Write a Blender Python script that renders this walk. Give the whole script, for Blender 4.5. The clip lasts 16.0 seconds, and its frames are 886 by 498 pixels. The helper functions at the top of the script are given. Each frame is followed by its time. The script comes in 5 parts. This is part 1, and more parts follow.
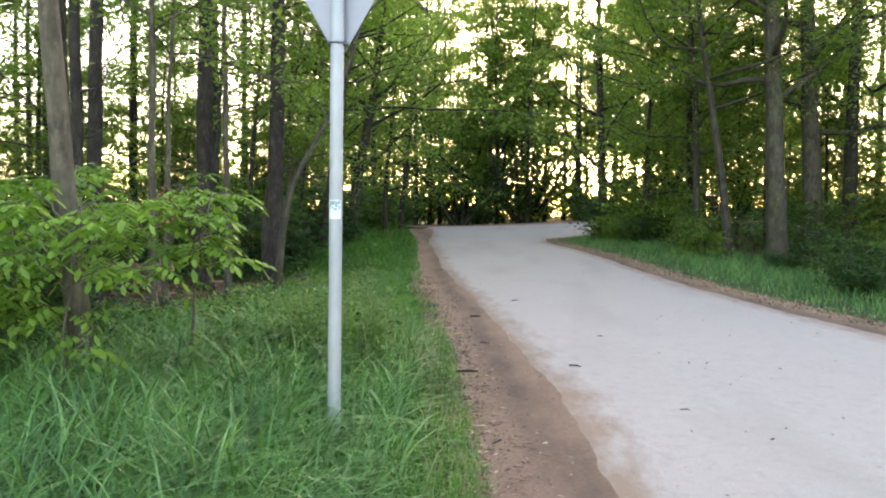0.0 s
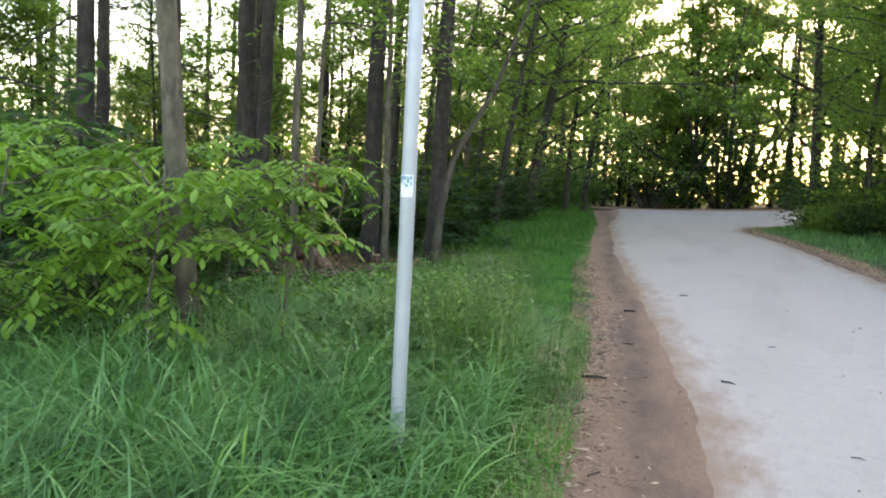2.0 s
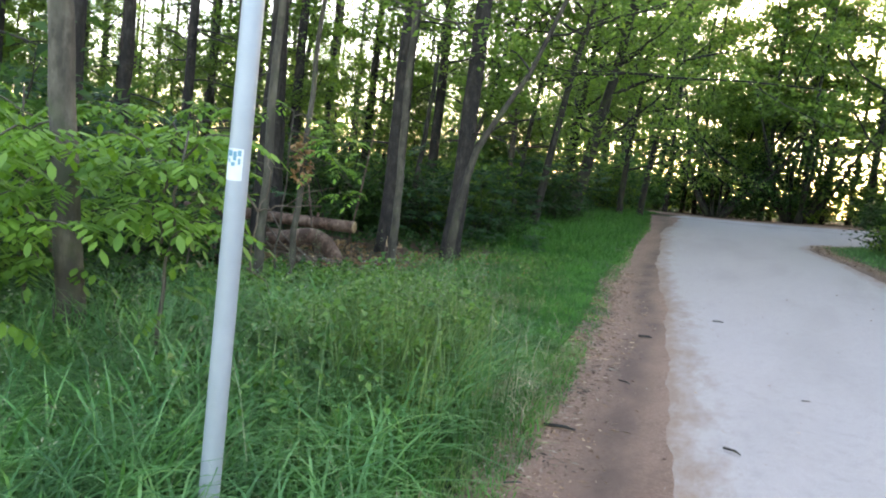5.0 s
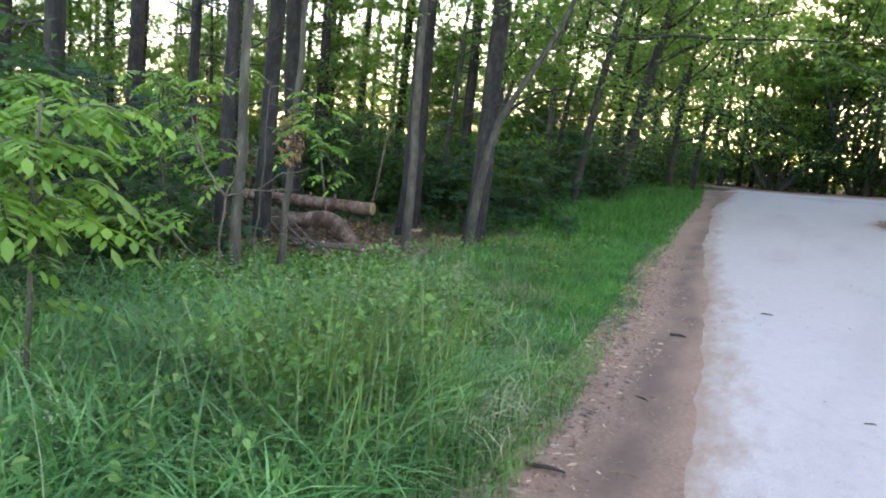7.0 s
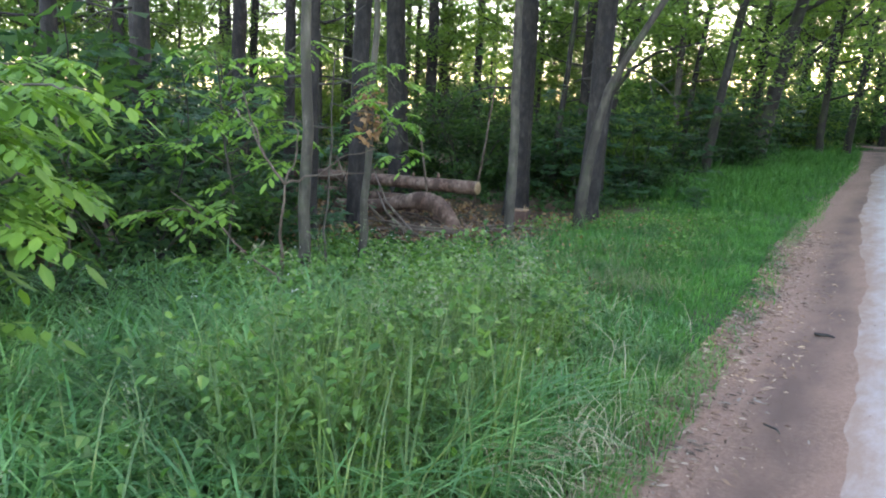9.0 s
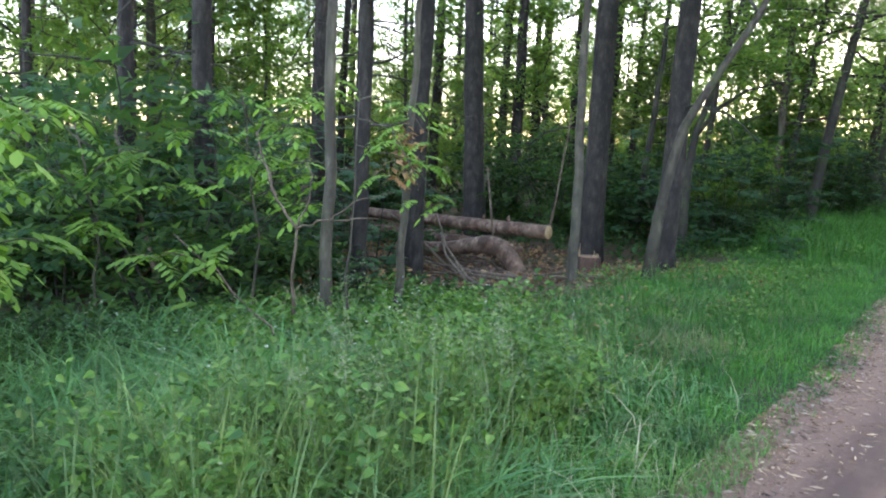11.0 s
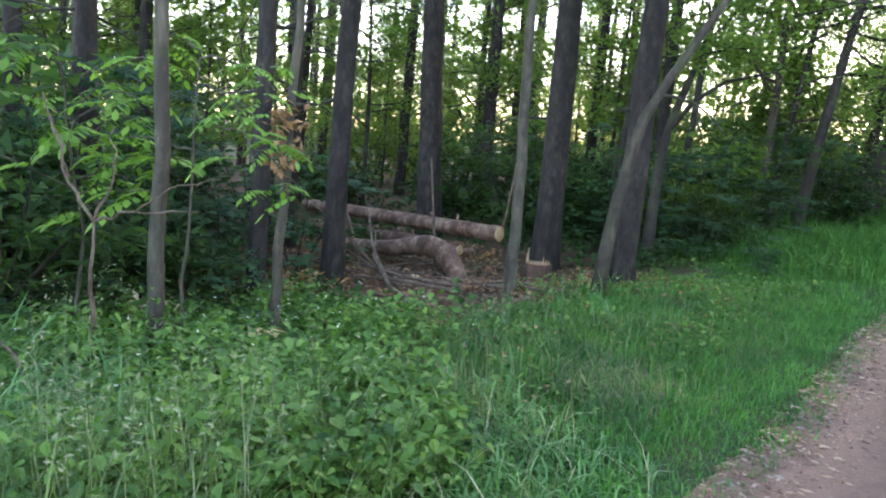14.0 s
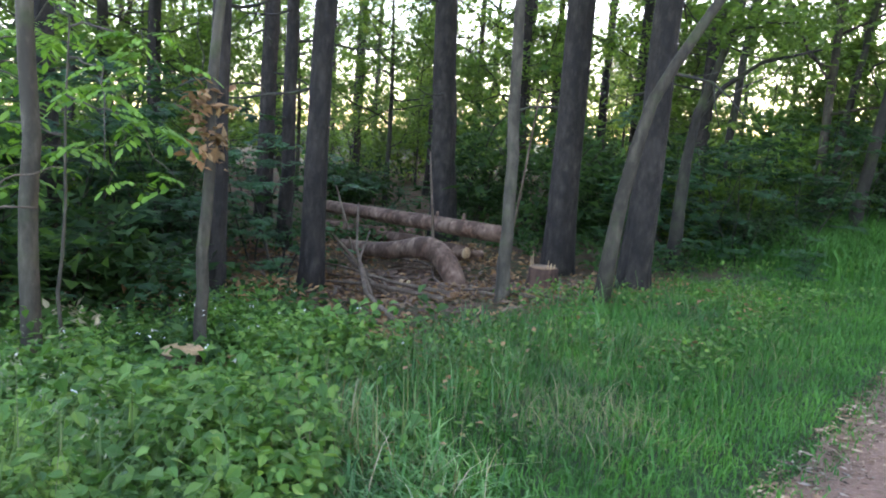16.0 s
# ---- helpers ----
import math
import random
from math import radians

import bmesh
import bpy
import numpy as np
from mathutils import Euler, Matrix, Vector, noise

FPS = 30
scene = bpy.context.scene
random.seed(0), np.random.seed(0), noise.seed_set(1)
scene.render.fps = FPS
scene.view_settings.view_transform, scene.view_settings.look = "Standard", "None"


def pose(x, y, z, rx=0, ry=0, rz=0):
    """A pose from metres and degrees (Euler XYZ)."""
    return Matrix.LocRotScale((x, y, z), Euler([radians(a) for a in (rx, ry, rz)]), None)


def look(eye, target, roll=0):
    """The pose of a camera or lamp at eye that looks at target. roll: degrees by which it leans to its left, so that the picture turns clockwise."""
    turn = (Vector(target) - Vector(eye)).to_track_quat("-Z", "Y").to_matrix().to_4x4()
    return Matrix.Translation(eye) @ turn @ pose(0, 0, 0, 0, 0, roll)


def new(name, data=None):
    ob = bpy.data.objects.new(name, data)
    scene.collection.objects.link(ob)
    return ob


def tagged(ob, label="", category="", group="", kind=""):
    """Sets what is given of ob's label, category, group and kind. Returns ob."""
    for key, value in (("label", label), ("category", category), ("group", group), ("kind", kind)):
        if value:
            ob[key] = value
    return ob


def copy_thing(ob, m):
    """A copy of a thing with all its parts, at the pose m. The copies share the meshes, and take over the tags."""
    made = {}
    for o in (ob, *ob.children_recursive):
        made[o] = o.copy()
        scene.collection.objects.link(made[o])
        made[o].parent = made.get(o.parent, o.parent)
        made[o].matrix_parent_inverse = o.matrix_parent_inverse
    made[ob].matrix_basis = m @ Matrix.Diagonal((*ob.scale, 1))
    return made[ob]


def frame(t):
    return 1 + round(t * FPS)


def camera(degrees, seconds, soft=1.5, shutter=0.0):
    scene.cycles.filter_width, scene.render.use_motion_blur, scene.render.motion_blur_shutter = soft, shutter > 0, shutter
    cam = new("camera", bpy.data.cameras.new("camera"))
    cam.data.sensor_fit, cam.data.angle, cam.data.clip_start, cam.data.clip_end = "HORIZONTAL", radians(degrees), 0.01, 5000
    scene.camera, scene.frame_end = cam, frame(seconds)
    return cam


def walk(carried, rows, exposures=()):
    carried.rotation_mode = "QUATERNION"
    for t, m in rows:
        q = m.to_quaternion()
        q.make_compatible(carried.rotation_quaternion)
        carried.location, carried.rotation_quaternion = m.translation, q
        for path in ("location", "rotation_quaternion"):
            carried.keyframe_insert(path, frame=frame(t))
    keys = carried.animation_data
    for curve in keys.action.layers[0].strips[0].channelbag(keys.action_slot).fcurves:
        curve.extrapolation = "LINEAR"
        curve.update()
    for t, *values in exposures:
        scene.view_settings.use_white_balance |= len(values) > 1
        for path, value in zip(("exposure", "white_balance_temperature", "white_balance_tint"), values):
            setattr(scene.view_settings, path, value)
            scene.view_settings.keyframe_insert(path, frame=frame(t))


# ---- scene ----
cam = camera(61.7, 16.0, soft=2.0)
walk(cam, [
    (0, pose(0.377, 0.541, 1.530, 87.47, -0.87, 6.07)),
    (0.5, pose(0.549, 0.639, 1.549, 87.00, -2.31, 10.32)),
    (1, pose(0.567, 0.945, 1.543, 86.60, -2.13, 11.13)),
    (1.5, pose(0.607, 1.186, 1.536, 85.59, -2.91, 12.46)),
    (2, pose(0.799, 1.361, 1.558, 85.30, -2.92, 21.08)),
    (2.5, pose(0.911, 1.525, 1.568, 85.01, -2.77, 21.79)),
    (3, pose(0.891, 1.835, 1.588, 85.33, -3.26, 20.64)),
    (3.5, pose(0.942, 2.052, 1.593, 86.36, -4.23, 21.38)),
    (4, pose(1.090, 2.313, 1.601, 84.31, -5.52, 26.84)),
    (4.5, pose(1.104, 2.525, 1.606, 84.38, -6.84, 26.39)),
    (7, pose(1.108, 3.850, 1.663, 81.94, -5.69, 30.49)),
    (7.5, pose(1.133, 4.131, 1.663, 82.64, -4.67, 38.76)),
    (8, pose(1.196, 4.368, 1.680, 80.13, -3.92, 44.52)),
    (8.5, pose(1.074, 4.596, 1.663, 80.50, -3.52, 39.87)),
    (9, pose(0.954, 4.787, 1.660, 79.33, -2.78, 40.33)),
    (9.5, pose(1.012, 5.054, 1.692, 81.92, -3.04, 46.31)),
    (10, pose(1.155, 5.222, 1.732, 81.78, -2.81, 48.76)),
    (12.5, pose(0.898, 6.230, 1.640, 82.80, -3.07, 48.23)),
    (13, pose(0.800, 6.457, 1.638, 82.76, -4.08, 42.78)),
    (13.5, pose(0.735, 6.697, 1.658, 82.19, -4.93, 40.43)),
    (14, pose(0.728, 7.052, 1.656, 81.57, -4.80, 48.98)),
    (14.5, pose(0.760, 7.280, 1.623, 81.76, -3.81, 52.10)),
    (15, pose(0.678, 7.658, 1.658, 81.33, -4.30, 45.36)),
    (15.5, pose(0.554, 7.910, 1.649, 81.69, -3.44, 45.48)),
    (16, pose(0.565, 8.184, 1.593, 81.39, -4.05, 53.58)),
], exposures=[(0.0, 3.14, 9500, 19), (3.5, 3.05, 8600, 16), (8.0, 3.43, 7550, 22), (12.5, 3.45, 7350, 22), (16.0, 3.45, 7250, 25)])

# ---- sky and sun ----
SUN_AZ, SUN_EL = 6.0, 17.0
world = bpy.data.worlds.new("dusk_sky")
scene.world = world
world.use_nodes = True
wn = world.node_tree.nodes
wl = world.node_tree.links
sky = wn.new("ShaderNodeTexSky")
sky.sky_type = 'NISHITA'
sky.sun_disc = False
sky.sun_elevation = radians(SUN_EL)
sky.sun_rotation = radians(SUN_AZ)
sky.dust_density = 1.0
wl.new(sky.outputs[0], wn["Background"].inputs[0])
wn["Background"].inputs[1].default_value = 0.15
sun = new("sun", bpy.data.lights.new("sun", 'SUN'))
sun.data.energy = 0.3
sun.data.angle = radians(12)
sun.data.color = (1.0, 0.72, 0.45)
az, el = radians(SUN_AZ), radians(SUN_EL)
sun.matrix_world = look((20 * math.sin(az), 20 * math.cos(az), 20 * math.tan(el) + 10), (0, 0, 10))


# ---- materials ----
def nodes_of(name):
    m = bpy.data.materials.new(name)
    m.use_nodes = True
    nt = m.node_tree
    return m, nt, nt.nodes["Principled BSDF"]


def add(nt, kind, **values):
    n = nt.nodes.new(kind)
    for k, v in values.items():
        if k in n.inputs:
            n.inputs[k].default_value = v
    return n


def noise_tex(nt, coord, scale, detail=4.0, rough=0.6, stretch=(1, 1, 1)):
    mp = add(nt, "ShaderNodeMapping")
    mp.inputs["Scale"].default_value = stretch
    nt.links.new(coord, mp.inputs["Vector"])
    n = add(nt, "ShaderNodeTexNoise", Scale=scale, Detail=detail, Roughness=rough)
    nt.links.new(mp.outputs[0], n.inputs["Vector"])
    return n.outputs["Fac"]


def ramp(nt, fac, stops):
    r = nt.nodes.new("ShaderNodeValToRGB")
    e = r.color_ramp.elements
    while len(e) < len(stops):
        e.new(0.5)
    for i, (p, c) in enumerate(stops):
        e[i].position = p
        e[i].color = (*c, 1)
    nt.links.new(fac, r.inputs[0])
    return r.outputs[0]


def mixed(nt, fac, a, b, blend='MIX'):
    m = nt.nodes.new("ShaderNodeMix")
    m.data_type = 'RGBA'
    m.blend_type = blend
    for sock, v in ((m.inputs[0], fac), (m.inputs[6], a), (m.inputs[7], b)):
        if isinstance(v, (int, float)):
            sock.default_value = v
        elif isinstance(v, tuple):
            sock.default_value = (*v, 1)
        else:
            nt.links.new(v, sock)
    return m.outputs[2]


def bump(nt, bsdf, height, strength, distance):
    b = add(nt, "ShaderNodeBump", Strength=strength, Distance=distance)
    nt.links.new(height, b.inputs["Height"])
    nt.links.new(b.outputs[0], bsdf.inputs["Normal"])


def coord_of(nt, which="Object"):
    return nt.nodes.new("ShaderNodeTexCoord").outputs[which]


def leaf_mat(name, dark, mid, light, through_amount=0.35, gloss=0.45, lit=(1.1, 1.2, 0.65), shine=0.3):
    """Leaves: each leaf its own shade, light passing through."""
    m, nt, p = nodes_of(name)
    geo = nt.nodes.new("ShaderNodeNewGeometry")
    info = nt.nodes.new("ShaderNodeObjectInfo")
    c = ramp(nt, geo.outputs["Random Per Island"], [(0.0, dark), (0.5, mid), (1.0, light)])
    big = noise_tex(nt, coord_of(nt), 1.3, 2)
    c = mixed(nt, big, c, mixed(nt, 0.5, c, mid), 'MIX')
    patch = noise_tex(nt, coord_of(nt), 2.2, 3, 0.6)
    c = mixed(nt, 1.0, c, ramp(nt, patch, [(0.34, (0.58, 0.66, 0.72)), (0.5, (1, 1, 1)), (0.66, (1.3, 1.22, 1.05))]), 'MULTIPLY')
    hs = nt.nodes.new("ShaderNodeHueSaturation")
    mr = nt.nodes.new("ShaderNodeMapRange")
    nt.links.new(info.outputs["Random"], mr.inputs[0])
    mr.inputs[3].default_value, mr.inputs[4].default_value = 0.8, 1.2
    nt.links.new(mr.outputs[0], hs.inputs["Value"])
    nt.links.new(c, hs.inputs["Color"])
    nt.links.new(hs.outputs[0], p.inputs["Base Color"])
    p.inputs["Roughness"].default_value = gloss
    p.inputs["Specular IOR Level"].default_value = shine
    tr = nt.nodes.new("ShaderNodeBsdfTranslucent")
    tc = mixed(nt, 1.0, hs.outputs[0], lit, 'MULTIPLY')
    nt.links.new(tc, tr.inputs[0])
    ms = nt.nodes.new("ShaderNodeMixShader")
    ms.inputs[0].default_value = through_amount
    nt.links.new(p.outputs[0], ms.inputs[1])
    nt.links.new(tr.outputs[0], ms.inputs[2])
    nt.links.new(ms.outputs[0], nt.nodes["Material Output"].inputs[0])
    return m


def bark_mat(name, dark, mid, light, scale=9.0, relief=0.02, stretch=0.25, moss=0.0):
    m, nt, p = nodes_of(name)
    co = coord_of(nt)
    f = noise_tex(nt, co, scale * 2.2, 6, 0.7, (1, 1, stretch))
    g = noise_tex(nt, co, 2.1, 3)
    vor = add(nt, "ShaderNodeTexVoronoi", Scale=scale * 2.0)
    mp = add(nt, "ShaderNodeMapping")
    mp.inputs["Scale"].default_value = (1, 1, stretch * 0.8)
    nt.links.new(co, mp.inputs[0])
    nt.links.new(mp.outputs[0], vor.inputs["Vector"])
    c = ramp(nt, f, [(0.25, dark), (0.5, mid), (0.75, light)])
    c = mixed(nt, ramp(nt, g, [(0.4, (0, 0, 0)), (0.7, (0.6, 0.6, 0.6))]), c, light)
    blotch = noise_tex(nt, co, 7.0, 4, 0.65, (1, 1, 0.55))
    c = mixed(nt, ramp(nt, blotch, [(0.42, (0.75, 0.75, 0.75)), (0.56, (0, 0, 0))]), c, dark)
    c = mixed(nt, ramp(nt, vor.outputs[0], [(0.0, (0.0, 0.0, 0.0)), (0.5, (0.5, 0.5, 0.5))]), c, dark)
    if moss:
        c = mixed(nt, ramp(nt, noise_tex(nt, co, 4.0, 4), [(0.55 - moss * 0.2, (0, 0, 0)), (0.75, (0.7, 0.7, 0.7))]), c, (0.06, 0.085, 0.03))
    nt.links.new(c, p.inputs["Base Color"])
    p.inputs["Roughness"].default_value = 0.9
    bump(nt, p, mixed(nt, 0.5, f, vor.outputs[0]), 0.8, relief)
    return m


def plain_mat(name, a, b, rough=0.6, scale=30.0, metal=0.0, relief=0.002):
    m, nt, p = nodes_of(name)
    co = coord_of(nt)
    f = noise_tex(nt, co, scale, 5)
    g = noise_tex(nt, co, scale * 0.13, 3)
    c = mixed(nt, f, a, b)
    c = mixed(nt, ramp(nt, g, [(0.35, (0, 0, 0)), (0.75, (0.5, 0.5, 0.5))]), c, tuple(v * 0.7 for v in a))
    nt.links.new(c, p.inputs["Base Color"])
    p.inputs["Roughness"].default_value = rough
    p.inputs["Metallic"].default_value = metal
    bump(nt, p, f, 0.5, relief)
    return m


def ground_mat():
    """Forest litter, moss and meadow on the one ground sheet."""
    m, nt, p = nodes_of("forest_ground")
    co = coord_of(nt)
    fine = noise_tex(nt, co, 28, 8, 0.75)
    mid = noise_tex(nt, co, 3.5, 5)
    big = noise_tex(nt, co, 0.5, 3)
    litter = ramp(nt, fine, [(0.3, (0.022, 0.011, 0.007)), (0.5, (0.095, 0.046, 0.025)), (0.66, (0.2, 0.1, 0.055)), (0.8, (0.32, 0.19, 0.12))])
    green = ramp(nt, fine, [(0.3, (0.02, 0.04, 0.012)), (0.7, (0.06, 0.11, 0.03))])
    c = mixed(nt, ramp(nt, mid, [(0.5, (0, 0, 0)), (0.62, (0.85, 0.85, 0.85))]), litter, green)
    c = mixed(nt, ramp(nt, big, [(0.45, (0, 0, 0)), (0.7, (0.5, 0.5, 0.5))]), c, green)
    at = nt.nodes.new("ShaderNodeAttribute")
    at.attribute_name = "turf"
    # Green turf, darkened in its colour to give shaded depth between grass blades.
    turf = ramp(nt, fine, [(0.3, (0.012, 0.032, 0.01)), (0.6, (0.03, 0.08, 0.02)), (0.8, (0.065, 0.115, 0.035))])
    bare = mixed(nt, ramp(nt, noise_tex(nt, co, 2.6, 4), [(0.5, (0, 0, 0)), (0.65, (0.45, 0.45, 0.45))]), turf, litter)
    c = mixed(nt, at.outputs["Fac"], c, bare)
    nt.links.new(c, p.inputs["Base Color"])
    p.inputs["Roughness"].default_value = 0.95
    bump(nt, p, fine, 1.0, 0.03)
    return m


def dirt_mat():
    m, nt, p = nodes_of("shoulder_earth")
    co = coord_of(nt)
    fine = noise_tex(nt, co, 38, 10, 0.9)
    mid = noise_tex(nt, co, 5, 5, 0.6, (1, 0.35, 1))
    big = noise_tex(nt, co, 1.2, 3, 0.5, (1.6, 0.3, 1))
    c = ramp(nt, fine, [(0.3, (0.085, 0.044, 0.029)), (0.5, (0.245, 0.145, 0.102)), (0.7, (0.47, 0.335, 0.255))])
    c = mixed(nt, ramp(nt, mid, [(0.42, (0, 0, 0)), (0.7, (0.6, 0.6, 0.6))]), c, (0.34, 0.207, 0.15))
    c = mixed(nt, ramp(nt, big, [(0.5, (0, 0, 0)), (0.7, (0.5, 0.5, 0.5))]), c, (0.15, 0.085, 0.06))
    at = nt.nodes.new("ShaderNodeAttribute")
    at.attribute_name = "rut"
    damp = add(nt, "ShaderNodeMath")
    damp.operation = 'MULTIPLY'
    nt.links.new(ramp(nt, noise_tex(nt, co, 2.4, 4, 0.6, (1, 0.45, 1)), [(0.25, (0.15, 0.15, 0.15)), (0.62, (1, 1, 1))]), damp.inputs[0])
    nt.links.new(at.outputs["Fac"], damp.inputs[1])
    c = mixed(nt, damp.outputs[0], c, (0.12, 0.075, 0.057))
    nt.links.new(c, p.inputs["Base Color"])
    p.inputs["Roughness"].default_value = 0.95
    bump(nt, p, fine, 0.9, 0.012)
    return m


def road_mat():
    m, nt, p = nodes_of("worn_pale_asphalt")
    co = coord_of(nt)
    grit = noise_tex(nt, co, 160, 6, 0.8)
    mid = noise_tex(nt, co, 9, 6, 0.7)
    big = noise_tex(nt, co, 0.7, 3, 0.5, (1.5, 0.4, 1))
    c = ramp(nt, grit, [(0.25, (0.18, 0.158, 0.15)), (0.5, (0.385, 0.345, 0.33)), (0.75, (0.58, 0.525, 0.505))])
    c = mixed(nt, ramp(nt, mid, [(0.5, (0, 0, 0)), (0.8, (0.45, 0.45, 0.45))]), c, (0.22, 0.2, 0.185))
    c = mixed(nt, ramp(nt, big, [(0.5, (0, 0, 0)), (0.75, (0.4, 0.4, 0.4))]), c, (0.26, 0.23, 0.215))
    at = nt.nodes.new("ShaderNodeAttribute")
    at.attribute_name = "edge"
    wear = add(nt, "ShaderNodeMath")
    wear.operation = 'SUBTRACT'
    nt.links.new(noise_tex(nt, co, 6, 5, 0.7, (1, 0.4, 1)), wear.inputs[0])
    nt.links.new(at.outputs["Fac"], wear.inputs[1])
    c = mixed(nt, ramp(nt, wear.outputs[0], [(0.08, (0, 0, 0)), (0.46, (1, 1, 1))]), c, (0.27, 0.185, 0.14))
    nt.links.new(c, p.inputs["Base Color"])
    p.inputs["Roughness"].default_value = 0.85
    bump(nt, p, grit, 0.6, 0.006)
    return m


def cut_mat():
    """Sawn wood with its growth rings (rings round the local x axis)."""
    m, nt, p = nodes_of("sawn_wood")
    co = coord_of(nt)
    w = add(nt, "ShaderNodeTexWave", Scale=22.0, Distortion=2.5, Detail=3.0)
    w.wave_type = 'RINGS'
    w.rings_direction = 'X'
    nt.links.new(co, w.inputs["Vector"])
    c = ramp(nt, w.outputs[0], [(0.2, (0.42, 0.26, 0.13)), (0.8, (0.62, 0.44, 0.26))])
    c = mixed(nt, ramp(nt, noise_tex(nt, co, 14, 4), [(0.5, (0, 0, 0)), (0.75, (0.6, 0.6, 0.6))]), c, (0.25, 0.16, 0.1))
    nt.links.new(c, p.inputs["Base Color"])
    p.inputs["Roughness"].default_value = 0.8
    return m


M_GROUND, M_DIRT, M_ROAD, M_CUT = ground_mat(), dirt_mat(), road_mat(), cut_mat()
M_PINE = bark_mat("pine_bark", (0.012, 0.01, 0.01), (0.044, 0.036, 0.03), (0.105, 0.088, 0.074), 7, 0.07, 0.42)
M_GREY = bark_mat("grey_bark", (0.04, 0.034, 0.026), (0.115, 0.099, 0.074), (0.225, 0.198, 0.152), 8, 0.02, 0.2, 0.16)
M_OLD = bark_mat("mossy_grey_bark", (0.022, 0.02, 0.015), (0.07, 0.062, 0.046), (0.14, 0.126, 0.096), 8, 0.03, 0.2, 0.35)
M_DARK = bark_mat("dark_bark", (0.02, 0.018, 0.015), (0.05, 0.044, 0.036), (0.1, 0.09, 0.075), 11, 0.012, 0.3, 0.3)
M_LOG = bark_mat("peeling_log_bark", (0.05, 0.024, 0.016), (0.27, 0.15, 0.1), (0.58, 0.42, 0.32), 6, 0.012, 0.7)
M_LEAN = bark_mat("olive_grey_bark", (0.03, 0.025, 0.019), (0.085, 0.072, 0.053), (0.17, 0.146, 0.11), 8, 0.02, 0.2, 0.25)
M_STUMP = bark_mat("stump_bark", (0.03, 0.014, 0.01), (0.11, 0.055, 0.036), (0.24, 0.14, 0.095), 7, 0.02, 0.3)
M_TWIG = bark_mat("dead_twig", (0.07, 0.045, 0.03), (0.19, 0.14, 0.1), (0.4, 0.32, 0.24), 18, 0.004, 0.3)
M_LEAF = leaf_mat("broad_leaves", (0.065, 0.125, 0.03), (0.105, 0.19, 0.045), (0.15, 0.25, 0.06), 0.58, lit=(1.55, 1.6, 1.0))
# Dark green leaves, their colour lowered further to imitate deep shade under the trees.
M_LEAF_DARK = leaf_mat("shade_toned_understory_leaves", (0.016, 0.045, 0.017), (0.033, 0.08, 0.03), (0.065, 0.135, 0.046), 0.4, 0.5, lit=(1.4, 1.5, 0.8), shine=0.16)
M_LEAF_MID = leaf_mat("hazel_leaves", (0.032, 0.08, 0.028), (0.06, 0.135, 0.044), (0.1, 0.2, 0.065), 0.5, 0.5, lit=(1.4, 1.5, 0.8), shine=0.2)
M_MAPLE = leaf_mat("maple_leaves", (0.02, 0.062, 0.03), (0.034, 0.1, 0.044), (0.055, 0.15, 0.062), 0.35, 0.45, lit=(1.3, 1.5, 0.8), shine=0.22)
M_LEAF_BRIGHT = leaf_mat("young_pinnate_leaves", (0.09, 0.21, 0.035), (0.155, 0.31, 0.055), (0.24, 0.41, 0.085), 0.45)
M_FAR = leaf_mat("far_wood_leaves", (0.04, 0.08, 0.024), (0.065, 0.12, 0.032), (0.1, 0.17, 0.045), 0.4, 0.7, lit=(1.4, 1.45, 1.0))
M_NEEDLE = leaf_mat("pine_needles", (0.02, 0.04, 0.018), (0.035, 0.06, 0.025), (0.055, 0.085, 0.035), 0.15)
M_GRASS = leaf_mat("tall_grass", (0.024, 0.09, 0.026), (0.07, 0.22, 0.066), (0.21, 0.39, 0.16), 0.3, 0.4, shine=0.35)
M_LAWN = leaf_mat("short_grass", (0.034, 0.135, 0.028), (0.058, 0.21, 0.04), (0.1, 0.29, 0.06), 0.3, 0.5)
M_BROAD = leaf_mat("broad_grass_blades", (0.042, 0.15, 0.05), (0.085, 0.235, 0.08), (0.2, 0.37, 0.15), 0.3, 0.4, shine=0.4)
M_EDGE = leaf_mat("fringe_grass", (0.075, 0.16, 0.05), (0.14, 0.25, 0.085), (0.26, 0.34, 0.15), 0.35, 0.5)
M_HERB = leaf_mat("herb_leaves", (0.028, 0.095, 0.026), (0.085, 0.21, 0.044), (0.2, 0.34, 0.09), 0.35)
M_STRAW = plain_mat("dry_straw", (0.42, 0.36, 0.22), (0.55, 0.48, 0.32), 0.7, 40)
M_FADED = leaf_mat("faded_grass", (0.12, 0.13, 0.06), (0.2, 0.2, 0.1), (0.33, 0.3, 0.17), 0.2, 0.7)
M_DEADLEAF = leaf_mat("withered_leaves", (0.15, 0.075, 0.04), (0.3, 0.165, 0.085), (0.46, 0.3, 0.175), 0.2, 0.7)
M_FLOWER = plain_mat("white_blossom", (0.7, 0.72, 0.66), (0.82, 0.82, 0.78), 0.6, 50)
M_SEED = plain_mat("grass_seed_heads", (0.17, 0.21, 0.1), (0.28, 0.31, 0.18), 0.7, 60)
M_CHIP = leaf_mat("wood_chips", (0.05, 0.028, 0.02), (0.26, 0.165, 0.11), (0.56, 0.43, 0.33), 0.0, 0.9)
M_ZINC = plain_mat("galvanised_steel", (0.33, 0.37, 0.41), (0.42, 0.46, 0.5), 0.5, 14, 0.35, 0.0005)
